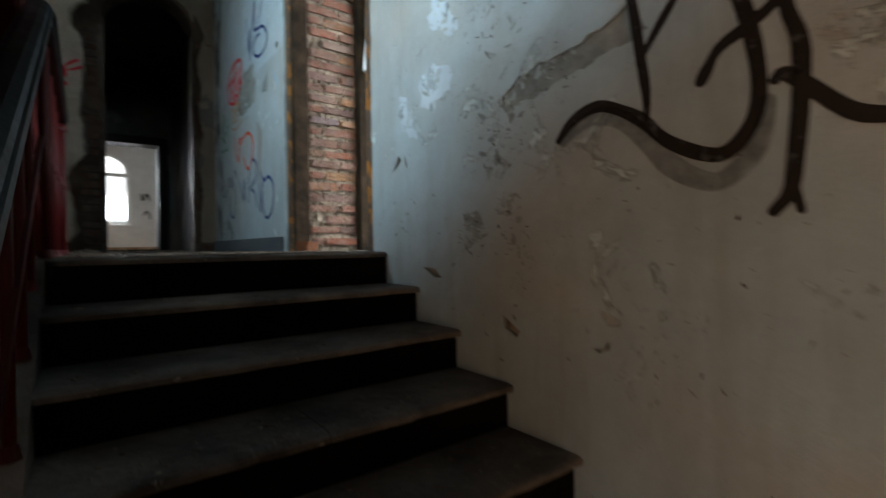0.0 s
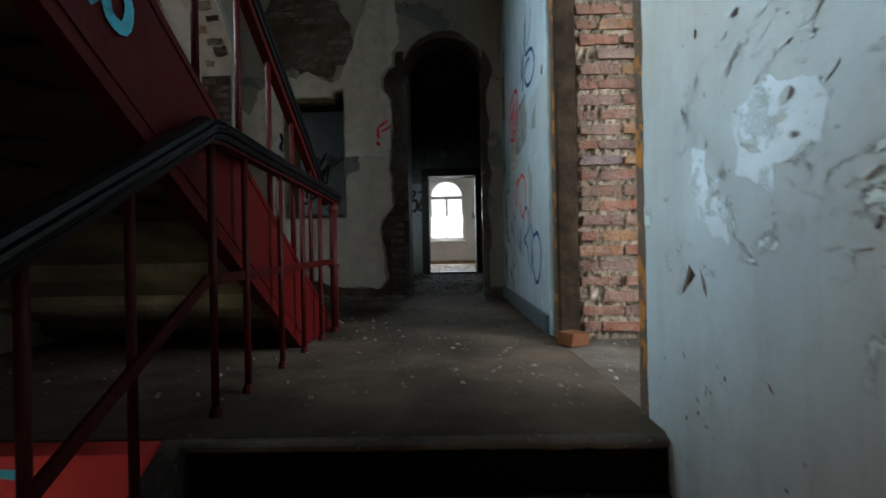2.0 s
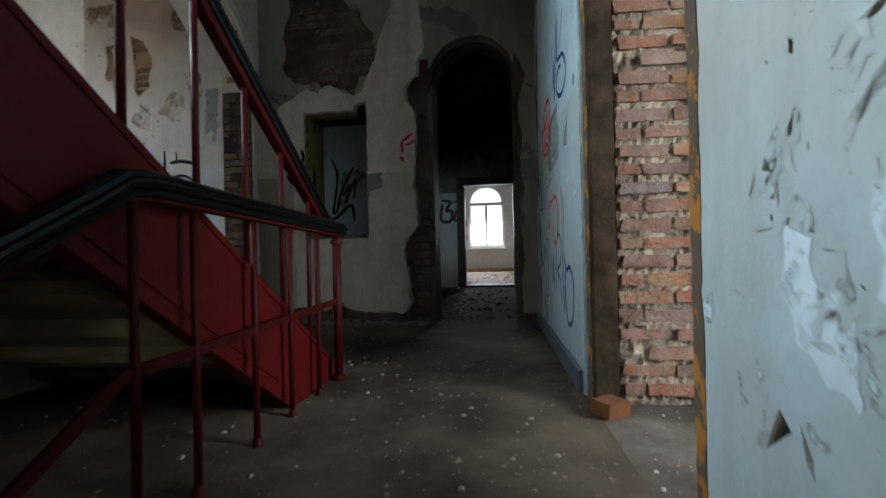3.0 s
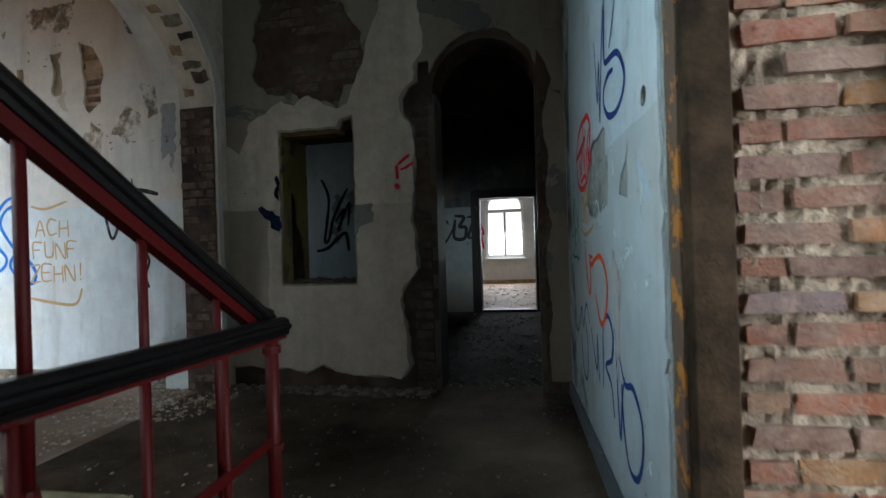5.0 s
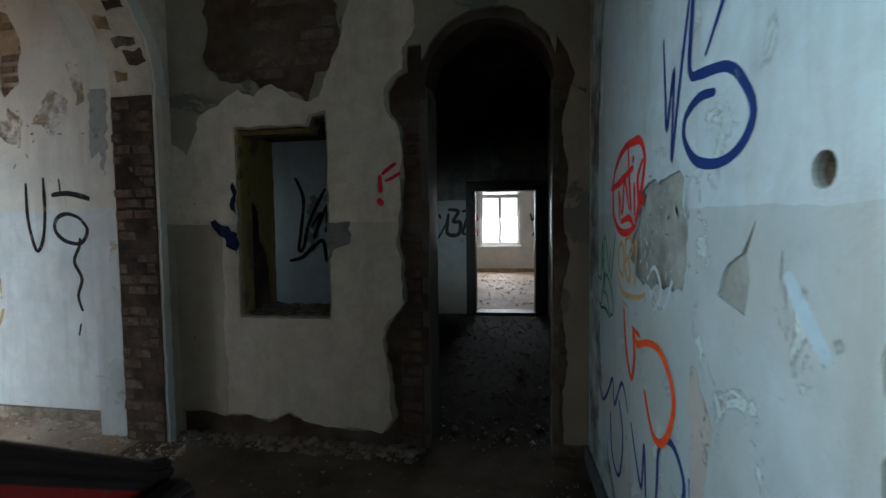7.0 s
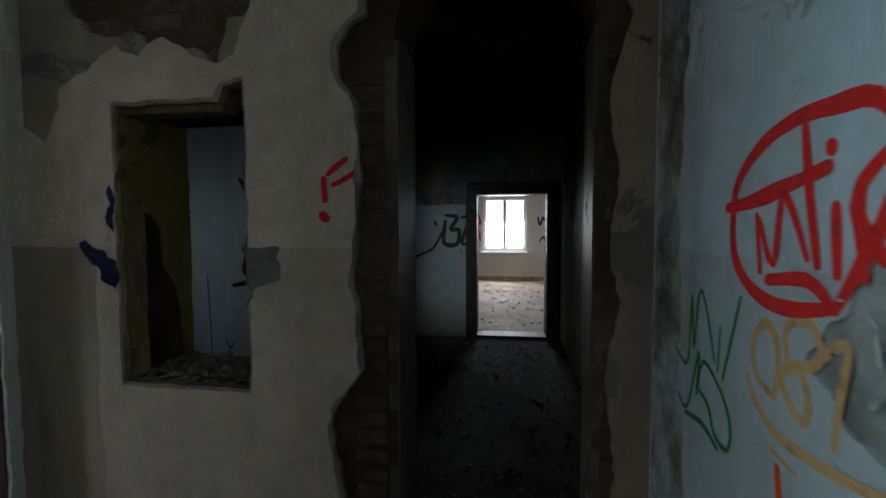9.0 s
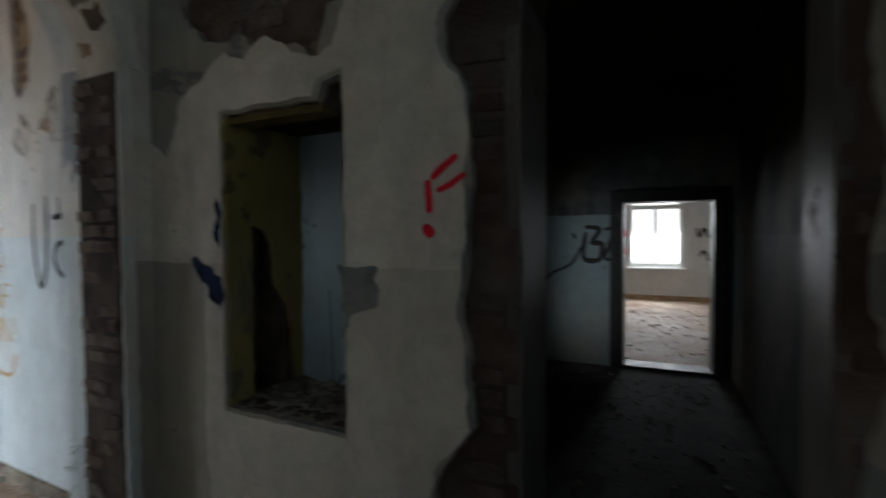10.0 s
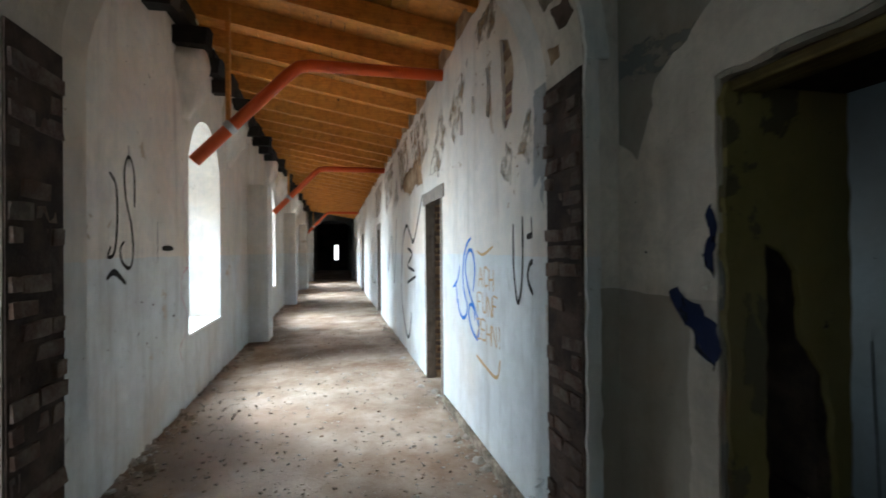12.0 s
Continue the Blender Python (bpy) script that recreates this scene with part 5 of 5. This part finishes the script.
stroke("recess", "black", 0.034, "-1.47,1.93 -1.44,1.88 -1.39,1.72 -1.42,1.45 -1.45,1.24 -1.40,1.27 -1.34,1.50 -1.24,1.70 -1.17,1.82")
stroke("recess", "black", 0.040, "-1.54,1.14 -1.42,1.17 -1.30,1.27 -1.20,1.33 -1.17,1.14")
stroke("recess", "black", 0.030, "-1.31,1.47 -1.21,1.60 -1.29,1.36 -1.15,1.66 -1.17,1.42")
stroke("recess", "black", 0.008, "-1.76,1.22 -1.75,0.95 -1.73,0.40")
stroke("recess", "black", 0.014, "-1.62,0.72 -1.58,0.66 -1.56,0.70")
for step_, x_ in ((5, -0.62), (6, -0.35), (7, -0.75), (8, -0.45), (9, -0.85), (4, -0.42), (10, -0.5), (7, -0.3)):
    y_ = Y2 - 0.03 - 0.27 * step_ - 0.135
    stroke("soffit", "black", 0.035, " ".join("%.3f,%.3f" % (x_ + 0.14 * math.cos(a_), y_ + 0.085 * math.sin(a_)) for a_ in (2.0, 2.6, 3.2, 3.9, 4.6, 5.3)))
for mark in ("-0.45,-0.34 -0.44,-0.41", "-0.40,-0.33 -0.41,-0.41", "-0.46,-0.38 -0.37,-0.36", "-0.36,-0.34 -0.36,-0.42", "-0.31,-0.38 -0.28,-0.37 -0.30,-0.41 -0.26,-0.43", "-0.45,-0.46 -0.38,-0.45", "-0.36,-0.47 -0.3,-0.46"):
    stroke("lower", "crimson", 0.014, mark)
blotch("right", "bare_white", [(1.72, 0.78), (1.62, 0.79), (1.55, 0.78), (1.48, 0.71), (1.49, 0.66), (1.57, 0.67), (1.60, 0.64), (1.62, 0.58), (1.66, 0.60), (1.71, 0.65)], "bare white patch where paint peeled")
blotch("right", "bare_white", [(1.88, 0.72), (1.83, 0.71), (1.81, 0.65), (1.75, 0.63), (1.76, 0.56), (1.745, 0.49), (1.80, 0.53), (1.85, 0.56), (1.90, 0.62)], "bare white patch where paint peeled")
blotch("right", "bare_white", [(1.62, 1.10), (1.52, 1.02), (1.45, 0.90), (1.50, 0.86), (1.58, 0.92), (1.66, 1.0)], "bare white patch where paint peeled")
blotch("right", "old_grey", [(4.16, 1.07), (4.12, 1.08), (4.05, 1.03), (4.01, 0.97), (4.05, 0.80), (4.08, 0.55), (4.13, 0.6), (4.14, 0.85)], "grey bare strip where paint peeled")
# corner dirt that also paints the wall's falloff into shade
blotch("right", "soot_shade", [(4.9, 0.12), (5.15, 0.3), (5.36, 0.7), (5.44, 1.2), (5.46, 1.7), (5.42, 2.2), (5.30, 2.7), (5.15, 3.4), (5.70, 3.4), (5.70, 0.12)], "brown dirt and painted shade in the wall corner")
blotch("far", "ink_blue", [(-1.42, 1.50), (-1.39, 1.525), (-1.36, 1.50), (-1.30, 1.47), (-1.24, 1.43), (-1.232, 1.34), (-1.24, 1.29), (-1.29, 1.33), (-1.35, 1.40), (-1.40, 1.46)], "dark blue blob of spray paint")
blotch("far", "ink_blue", [(-1.27, 1.76), (-1.24, 1.77), (-1.235, 1.62), (-1.25, 1.58), (-1.285, 1.64)], "dark blue blob of spray paint")
blotch("pilaster", "old_grey", [(-2.25, 2.62), (-2.11, 2.66), (-2.11, 2.1), (-2.14, 1.84), (-2.19, 2.0), (-2.25, 1.95)], "grey patch of bare render on the pilaster")
for loop_ in ([(-2.95, 2.30), (-2.80, 2.52), (-2.66, 2.48), (-2.62, 2.30), (-2.78, 2.18)], [(-3.30, 2.2), (-3.18, 2.4), (-3.02, 2.3), (-3.1, 2.1)], [(-2.75, 3.5), (-2.4, 3.52), (-2.35, 3.2), (-2.55, 3.05), (-2.8, 3.25)], [(-4.9, 3.0), (-4.5, 3.3), (-4.1, 3.35), (-4.3, 3.05), (-4.6, 2.7)], [(-5.9, 2.6), (-5.2, 3.3), (-4.95, 2.9), (-5.3, 2.55)], [(-9.8, 2.4), (-9.2, 3.1), (-8.9, 2.6)], [(-7.4, 3.5), (-6.2, 3.55), (-5.9, 3.0), (-6.5, 2.8), (-7.2, 3.05)], [(-8.9, 3.5), (-7.7, 3.55), (-7.6, 3.05), (-8.5, 2.7)], [(-11.4, 3.45), (-9.6, 3.5), (-9.9, 2.8), (-11.0, 2.5)], [(-14.2, 3.4), (-12.0, 3.45), (-12.4, 2.7), (-13.6, 2.6)], [(-3.9, 3.52), (-3.3, 3.55), (-3.4, 3.3), (-3.8, 3.25)], [(-2.62, 2.72), (-2.42, 2.74), (-2.44, 2.42), (-2.56, 2.40)]):
    blotch("inner", "stain", loop_, "tan damp stain on the white plaster")
blotch("outer", "soot_shade", [(-3.7, 3.4), (-3.2, 3.75), (-2.6, 3.7), (-2.35, 3.2), (-2.5, 2.6), (-2.8, 2.9), (-3.2, 3.0)], "grey dirty plaster under the broken vault")
for loop_ in ([(-3.4, 2.7), (-3.1, 3.3), (-2.7, 3.1), (-2.9, 2.6)], ):
    blotch("outer", "stain", loop_, "tan damp stain on the white plaster")
blotch("far", "grey", [(-0.58, 1.51), (-0.43, 1.5), (-0.42, 1.36), (-0.5, 1.33), (-0.56, 1.3), (-0.57, 1.2)], "leftover of dark grey dado paint")


GLYPHS = {"A": "0,0 .5,1 1,0|.2,.4 .8,.4", "C": "1,.9 .3,1 0,.5 .3,0 1,.1", "H": "0,0 .05,1|1,0 .95,1|0,.5 1,.55", "F": "0,0 0,1 1,1|0,.55 .7,.55", "U": "0,1 .1,.1 .5,0 .9,.1 1,1", "N": "0,0 0,1 1,0 1,1", "Z": "0,1 1,1 0,0 1,0", "E": "1,1 0,1 0,0 1,0|0,.5 .8,.5", "!": ".4,1 .4,.3|.4,.05 .4,0"}


def lettering(text, plane, u, v, high, ink, wide):
    """Hand-sprayed capitals, stroke by stroke."""
    for i, c in enumerate(text):
        for line in GLYPHS[c].split("|"):
            pts = []
            for p in line.split():
                x_, y_ = (float(q) for q in p.split(","))
                pts.append("%.3f,%.3f" % (u + i * wide * 1.3 + x_ * wide, v + y_ * high + 0.012 * math.sin(i * 2.1)))
            sharp = []
            for p0, p1 in zip(pts, pts[1:]):
                sharp += [p0, p1]
            stroke(plane, ink, 0.02, " ".join(pts) if c in "CU" else " ".join(sharp[:1] + [q for k, q in enumerate(sharp[1:]) if q != sharp[k]]))


lettering("ACH", "inner", -3.84, 1.36, 0.15, "tan", 0.105)
lettering("FUNF", "inner", -3.87, 1.15, 0.15, "tan", 0.10)
lettering("ZEHN!", "inner", -3.90, 0.93, 0.15, "tan", 0.10)


# ---- rubble and dust ----
def rubble(name, count, place, small, big, material, label, seed):
    rnd = random.Random(seed)
    verts, faces = [], []
    for _ in range(count):
        x, y, z = place(rnd)
        r = small * (big / small) ** (rnd.random() ** 2.5)
        a = rnd.random() * 6.28
        flat = rnd.uniform(0.25, 0.8)
        base = len(verts)
        m = rnd.choice((4, 5))
        for ring_z, k in ((0.0, 1.0), (flat, 0.65)):
            for j in range(m):
                w = a + j * 6.283 / m + rnd.uniform(-0.3, 0.3)
                q = r * k * rnd.uniform(0.6, 1.2)
                p = FRAME[0] @ Vector((x + q * math.cos(w), y + q * math.sin(w), z + r * ring_z * rnd.uniform(0.7, 1.2) - 0.001))
                verts.append(tuple(p))
        faces += [tuple(base + m + j for j in range(m))] + [(base + j, base + (j + 1) % m, base + m + (j + 1) % m, base + m + j) for j in range(m)]
    me = bpy.data.meshes.new(name)
    me.from_pydata(verts, [], faces)
    me.materials.append(material)
    return tagged(new(name, me), label, "rubble", "", "stuff")


def chips(name, tones):
    t = Tree(name)
    r = t.node("ShaderNodeNewGeometry").outputs["Random Per Island"]
    col = t.ramp(r, *[(i / (len(tones) - 1), c) for i, c in enumerate(tones)])
    return t.done(t.mix(t.noise(30.0), col, (0.2, 0.16, 0.12)), 0.95, t.noise(60.0), 0.5, 0.004)


CHIPS = chips("plaster_chips", [(0.24, 0.17, 0.12), (0.42, 0.35, 0.28), (0.62, 0.58, 0.52), (0.34, 0.20, 0.13), (0.52, 0.45, 0.37), (0.72, 0.70, 0.66)])
GRIT = chips("dark_grit", [(0.04, 0.033, 0.028), (0.09, 0.075, 0.06), (0.20, 0.18, 0.16), (0.06, 0.042, 0.033), (0.25, 0.22, 0.19)])
SOOT_GRIT = chips("sooty_grit", [(0.03, 0.026, 0.023), (0.09, 0.08, 0.07), (0.20, 0.185, 0.165), (0.05, 0.042, 0.036), (0.45, 0.43, 0.40)])
rubble("corridor_rubble", 7000, lambda r: (-2.0 - 16 * r.random() ** 1.8, r.uniform(YL, YR), 0.0), 0.004, 0.024, CHIPS, "plaster crumbs and grit scattered over the corridor floor", 3)
rubble("corridor_edge_rubble", 1500, lambda r: (-2.0 - 14 * r.random() ** 1.5, r.choice((YL + 0.22 * r.random() ** 2, YR - 0.2 * r.random() ** 2)), 0.0), 0.008, 0.06, CHIPS, "broken plaster heaped along the corridor walls", 4)
rubble("hall_rubble", 1500, lambda r: (1.15 - 2.8 * r.random() ** 1.3, r.uniform(2.2, 5.7), 0.0), 0.003, 0.016, GRIT, "grit and crumbs on the landing floor", 5)
rubble("hall_edge_rubble", 700, lambda r: (r.uniform(-1.75, 0.05), YF - 0.01 - 0.16 * r.random() ** 2, 0.0), 0.006, 0.055, GRIT, "crumbled plaster along the foot of the far wall", 6)
rubble("arch_rubble", 500, lambda r: (r.uniform(-2.4, -1.5), r.uniform(4.9, 5.65), 0.0), 0.006, 0.035, CHIPS, "brick crumbs at the foot of the arch", 7)
FRAME[0] = TURNED
rubble("passage_rubble", 1700, lambda r: (r.uniform(-0.3, 1.4), r.uniform(5.8, 10.3), 0.0), 0.004, 0.022, SOOT_GRIT, "rubble and litter strewn through the dark passage", 8)
rubble("passage_pale_litter", 420, lambda r: (r.uniform(0.1, 1.2), 5.85 + 4.2 * r.random() ** 1.4, 0.0), 0.006, 0.032, CHIPS, "pale scraps lying in the dark passage", 9)
rubble("far_room_rubble", 1600, lambda r: (r.uniform(-1.0, 2.4), r.uniform(10.8, 16.8), 0.0), 0.006, 0.035, CHIPS, "plaster rubble on the far room floor", 10)


def on_stairs(r):
    i = int(r.random() * 6)
    return (r.uniform(0.0, 1.2), 2.055 - RUN * i - RUN * r.random() ** 0.5, -RISE * (i + 1))


rubble("stair_grit", 1300, on_stairs, 0.002, 0.012, GRIT, "grit and plaster crumbs on the stair treads", 11)
rubble("doorway_rubble", 70, lambda r: (r.uniform(1.26, 1.9), r.uniform(2.3, 3.3), 0.0), 0.003, 0.012, CHIPS, "plaster crumbs on the doorway floor", 12)

FRAME[0] = STRAIGHT
rubble("opening_rubble", 220, lambda r: (r.uniform(-1.2, -0.6), r.uniform(YF + 0.03, YF + 0.34), 0.884), 0.005, 0.045, GRIT, "crumbled brick and plaster on the sill of the opening", 13)


# curled paint flakes and bare spots on the stair wall
def flakes(name, count, centres, size, material, label, lift, seed, plane="right"):
    rnd_ = random.Random(seed)
    verts, faces = [], []
    for _ in range(count):
        cu, cv, cr = rnd_.choice(centres)
        a, d_ = rnd_.random() * 6.283, cr * rnd_.random() ** 0.7
        u0, v0 = cu + d_ * math.cos(a), cv + d_ * math.sin(a) * 0.8
        if plane == "right" and (2.14 < u0 < 3.52 or u0 > 5.5):
            continue
        r = size * (0.25 + rnd_.random() ** 2.2)
        tilt, turn = rnd_.uniform(0.1, 1.0) * lift, rnd_.random() * 6.283
        m = rnd_.choice((7, 9, 11))
        base = len(verts)
        thin, lie = rnd_.uniform(0.16, 0.55), rnd_.gauss(-0.5, 1.3)
        for j in range(m):
            w = j * 6.283 / m
            q = r * rnd_.uniform(0.45, 1.3)
            du, dv = q * math.cos(w), q * math.sin(w) * thin
            du, dv = du * math.cos(lie) - dv * math.sin(lie), du * math.sin(lie) + dv * math.cos(lie)
            side = du * math.cos(turn) + dv * math.sin(turn)
            out = 0.0012 + max(0.0, side + r * 0.2) ** 2 / (r + 1e-6) * tilt
            turn_, put_ = PLANES[plane]
            verts.append(tuple(turn_ @ Vector(put_(u0 + du, v0 + dv, out))))
        faces.append(tuple(range(base, base + m)))
    me = bpy.data.meshes.new(name)
    me.from_pydata(verts, [], faces)
    me.materials.append(material)
    return tagged(new(name, me), label, "paint flakes", "", "stuff")


ZONES = [(1.30, 0.50, 0.12), (1.22, 0.36, 0.10), (1.20, 0.42, 0.12), (1.25, 0.31, 0.07), (1.38, 0.08, 0.08), (1.40, 0.03, 0.08), (1.19, 0.17, 0.06), (1.16, 0.02, 0.12), (1.02, 0.56, 0.14), (1.25, 0.85, 0.2), (1.4, 1.0, 0.2), (4.5, 1.45, 0.25)]
PEELED = [(1.62, 0.78, 0.16), (1.5, 0.6, 0.14), (1.78, 0.62, 0.10), (1.42, 0.52, 0.14), (1.36, 0.72, 0.18), (1.55, 0.92, 0.2), (1.75, 0.95, 0.22), (1.2, 0.62, 0.12), (1.0, 0.66, 0.12), (1.88, 0.8, 0.1)]
SPARSE = [(0.9, 0.0, 0.3), (0.6, 0.0, 0.4), (0.4, -0.3, 0.4), (1.1, -0.25, 0.25), (4.6, 0.5, 0.4), (3.85, 0.5, 0.35), (1.7, 0.1, 0.3), (1.55, -0.05, 0.25), (0.75, -0.35, 0.3), (0.3, 0.05, 0.3), (1.9, 0.1, 0.2)]
flakes("bare_spots", 260, ZONES, 0.021, UNDERCOAT, "small bare spots where the paint chipped off", 0.0, 31)
flakes("gouges", 230, ZONES, 0.010, DARK_MORTAR, "small dark gouges in the plaster", 0.0, 32)
flakes("wall_scratches", 90, SPARSE, 0.009, DARK_MORTAR, "scattered dark scratches in the plaster", 0.0, 34)
flakes("scuffs", 90, SPARSE + [(0.8, 0.25, 0.25), (0.5, 0.1, 0.3)], 0.011, UNDERCOAT, "brownish scuffs on the plaster", 0.0, 38)
flakes("paint_flakes", 300, ZONES, 0.020, WHITE_WALL, "curled flakes of white paint peeling off the wall", 0.7, 33)
flakes("peeling_paint", 360, PEELED, 0.022, WHITE_WALL, "curled flakes of white paint peeling off the wall", 0.55, 37)
flakes("peel_gouges", 45, PEELED, 0.006, DARK_MORTAR, "thin dark cracks along peeling paint", 0.0, 39)
flakes("pilaster_flakes", 60, [(-2.2, 0.42, 0.10), (-2.15, 0.55, 0.10), (-2.12, 0.30, 0.10)], 0.035, CORRIDOR_WALL, "loose curls of plaster at the pilaster's foot", 1.3, 40, "pilaster")
OUTER_ZONES = [(-4.4, 1.0, 0.5), (-4.0, 1.2, 0.5), (-5.0, 0.9, 0.5), (-3.4, 3.2, 0.5), (-4.6, 3.3, 0.5)]
flakes("corridor_chips", 60, OUTER_ZONES, 0.030, DARK_MORTAR, "small dark chips in the white corridor plaster", 0.0, 35, "outer")
flakes("corridor_chips", 40, [(-3.6, 3.0, 0.4), (-4.8, 2.7, 0.5), (-3.0, 2.2, 0.5)], 0.030, TAN_COAT, "small tan chips in the white corridor plaster", 0.0, 36, "inner")

# ---- bricks, last ----
rnd = random.Random(21)


def brick_mesh(k, material):
    bm = boxed(-0.5, 0.5, -0.5, 0.5, -0.5, 0.5)
    bmesh.ops.subdivide_edges(bm, edges=[e for e in bm.edges if abs(e.verts[0].co.x - e.verts[1].co.x) > 0.5], cuts=3)
    for v in bm.verts:
        v.co += noise.noise_vector(v.co * 2.3 + Vector((k * 5.1, 0, 0))) * 0.09 + noise.noise_vector(v.co * 7.0 + Vector((k * 3.3, 1, 0))) * 0.035
    me = bpy.data.meshes.new("brick")
    bm.to_mesh(me)
    bm.free()
    me.materials.append(material)
    return me


BRICKS = [brick_mesh(k, BRICK) for k in range(8)]
SOOTY = [brick_mesh(k, SOOT_BRICK) for k in range(6)]
DULL = [brick_mesh(k, DULL_BRICK) for k in range(6)]


def lay(parent, start, along, out, length, z0, z1, proud=0.012, course=0.080, long_=0.235, kind=None, gap=0.012, wild=1.0):
    """Courses of bricks on a wall: start is the foot of one end, along and out unit vectors."""
    start, along, out = Vector(start), Vector(along), Vector(out)
    rot = Matrix((along, out, Vector((0, 0, 1)))).transposed().to_4x4()
    z, row = z0, 0
    while z + course <= z1 + 0.01:
        u = 0.0
        first = long_ if row % 2 else long_ * 0.48
        while u < length - 0.02:
            w = min(first if u == 0 else long_, length - u)
            if length - u - w < 0.05:
                w = length - u
            if rnd.random() > 0.03 * wild:
                ob = new("brick", rnd.choice(kind or BRICKS))
                p = start + along * (u + w / 2) + out * (proud - 0.03 + rnd.uniform(-0.010, 0.008) * wild) + Vector((0, 0, z + course / 2 + rnd.uniform(-0.003, 0.003)))
                m = FRAME[0] @ Matrix.Translation(p) @ rot @ Matrix.Rotation(rnd.uniform(-0.025, 0.025) * wild, 4, "Y") @ Matrix.Rotation(rnd.uniform(-0.03, 0.03) * wild, 4, "Z") @ Matrix.Diagonal((w - gap - rnd.random() * 0.01, 0.06, course - gap * 1.7 - rnd.random() * 0.012, 1))
                ob.parent = parent
                ob.matrix_basis = m
            u += w
        z += course
        row += 1


FRAME[0] = TURNED
bm = bmesh.new()
grid = [[bm.verts.new((1.382 + 0.380 * i / 20, 3.350 - 0.016 * noise.noise(Vector((i * 0.9, j * 0.45, 2.0))) - 0.006 * noise.noise(Vector((i * 2.9, j * 1.45, 5.0))), 2.05 * j / 110)) for i in range(21)] for j in range(111)]
for r0, r1 in zip(grid, grid[1:]):
    for i in range(20):
        bm.faces.new((r0[i], r0[i + 1], r1[i + 1], r1[i]))
part("mortar", bm, MORTAR, wall_core, "crumbly pale mortar between the bricks")
lay(wall_core, (1.384, 3.36, 0.03), (1, 0, 0), (0, -1, 0), 0.378, 0.0, 2.04, 0.026, 0.0815, gap=0.015)
FRAME[0] = STRAIGHT
part("mortar", boxed(XB + 0.006, XA - 0.008, JR - 0.008, JR, 0, 2.36), DARK_MORTAR, wall_arch, "sooty mortar between the bricks")
part("mortar", boxed(XB + 0.006, XA - 0.008, JL, JL + 0.008, 0, 2.36), DARK_MORTAR, wall_arch, "sooty mortar between the bricks")
lay(wall_arch, (XB + 0.01, JR, 0.0), (1, 0, 0), (0, -1, 0), 0.30, 0.0, 2.34, 0.012, 0.073, 0.15, kind=DULL, gap=0.010, wild=2.6)
lay(wall_arch, (XB + 0.01, JL, 0.0), (1, 0, 0), (0, 1, 0), 0.30, 0.0, 2.34, 0.012, 0.076, 0.16, kind=DULL, gap=0.010, wild=1.5)
lay(wall_far, (-0.10, YF + 0.03, 0.0), (1, 0, 0), (0, -1, 0), 0.15, 0.0, 2.32, 0.006, kind=SOOTY, wild=1.7)
lay(wall_far, (0.918, YF + 0.03, 0.0), (1, 0, 0), (0, -1, 0), 0.11, 0.0, 2.55, 0.006, kind=SOOTY, wild=1.7)
lay(wall_far, (-1.45, YF + 0.03, 2.3), (1, 0, 0), (0, -1, 0), 1.0, 0.0, 1.1, -0.002, kind=DULL, gap=0.008)
lay(wall_inner, (DOORS[0] - 0.48, YR + 0.03, 0.0), (0, 1, 0), (1, 0, 0), 0.36, 0.0, 2.24, 0.012, kind=DULL)
lay(wall_inner, (-3.35, YR + 0.025, 2.42), (1, 0, 0), (0, -1, 0), 0.4, 0.0, 0.8, 0.006)
FRAME[0] = TURNED
loose = new("loose_brick", brick_mesh(11, plain("orange_brick", (0.11, 0.036, 0.011), 0.9, 0.0, 0.3, 14.0, 0.8)))
loose.matrix_basis = FRAME[0] @ pose(1.30, 3.20, 0.036, 4, 3, 35) @ Matrix.Diagonal((0.13, 0.10, 0.06, 1))
tagged(loose, "orange broken brick lying at the foot of the door post", "brick")
FRAME[0] = STRAIGHT
GREY_WOOD = timber("grey_weathered_lintel", (0.34, 0.29, 0.24), (0.15, 0.12, 0.095), 2, 0.85)
for dx in DOORS:
    d_ = thing("corridor_door_frame", (dx, YR, 0), "weathered grey timber frame of an empty corridor doorway", "door frame", "door frames along the corridor")
    for x0, x1 in ((dx - 0.50, dx - 0.43), (dx + 0.43, dx + 0.50)):
        bm = slab(bmesh.new(), rough(rect(x0, x1, 0.0, 2.25), 0.008, 0.06, x0, 9.0), [], lambda u, v, d: (u, YR - 0.010 + d, v), 0.12)
        piece("jamb", bm, GREY_WOOD, d_)
    bm = slab(bmesh.new(), rough(rect(dx - 0.62, dx + 0.60, 2.252, 2.40), 0.014, 0.06, dx, 9.0), [], lambda u, v, d: (u, YR - 0.014 + d, v), 0.16)
    piece("lintel", bm, GREY_WOOD, d_)
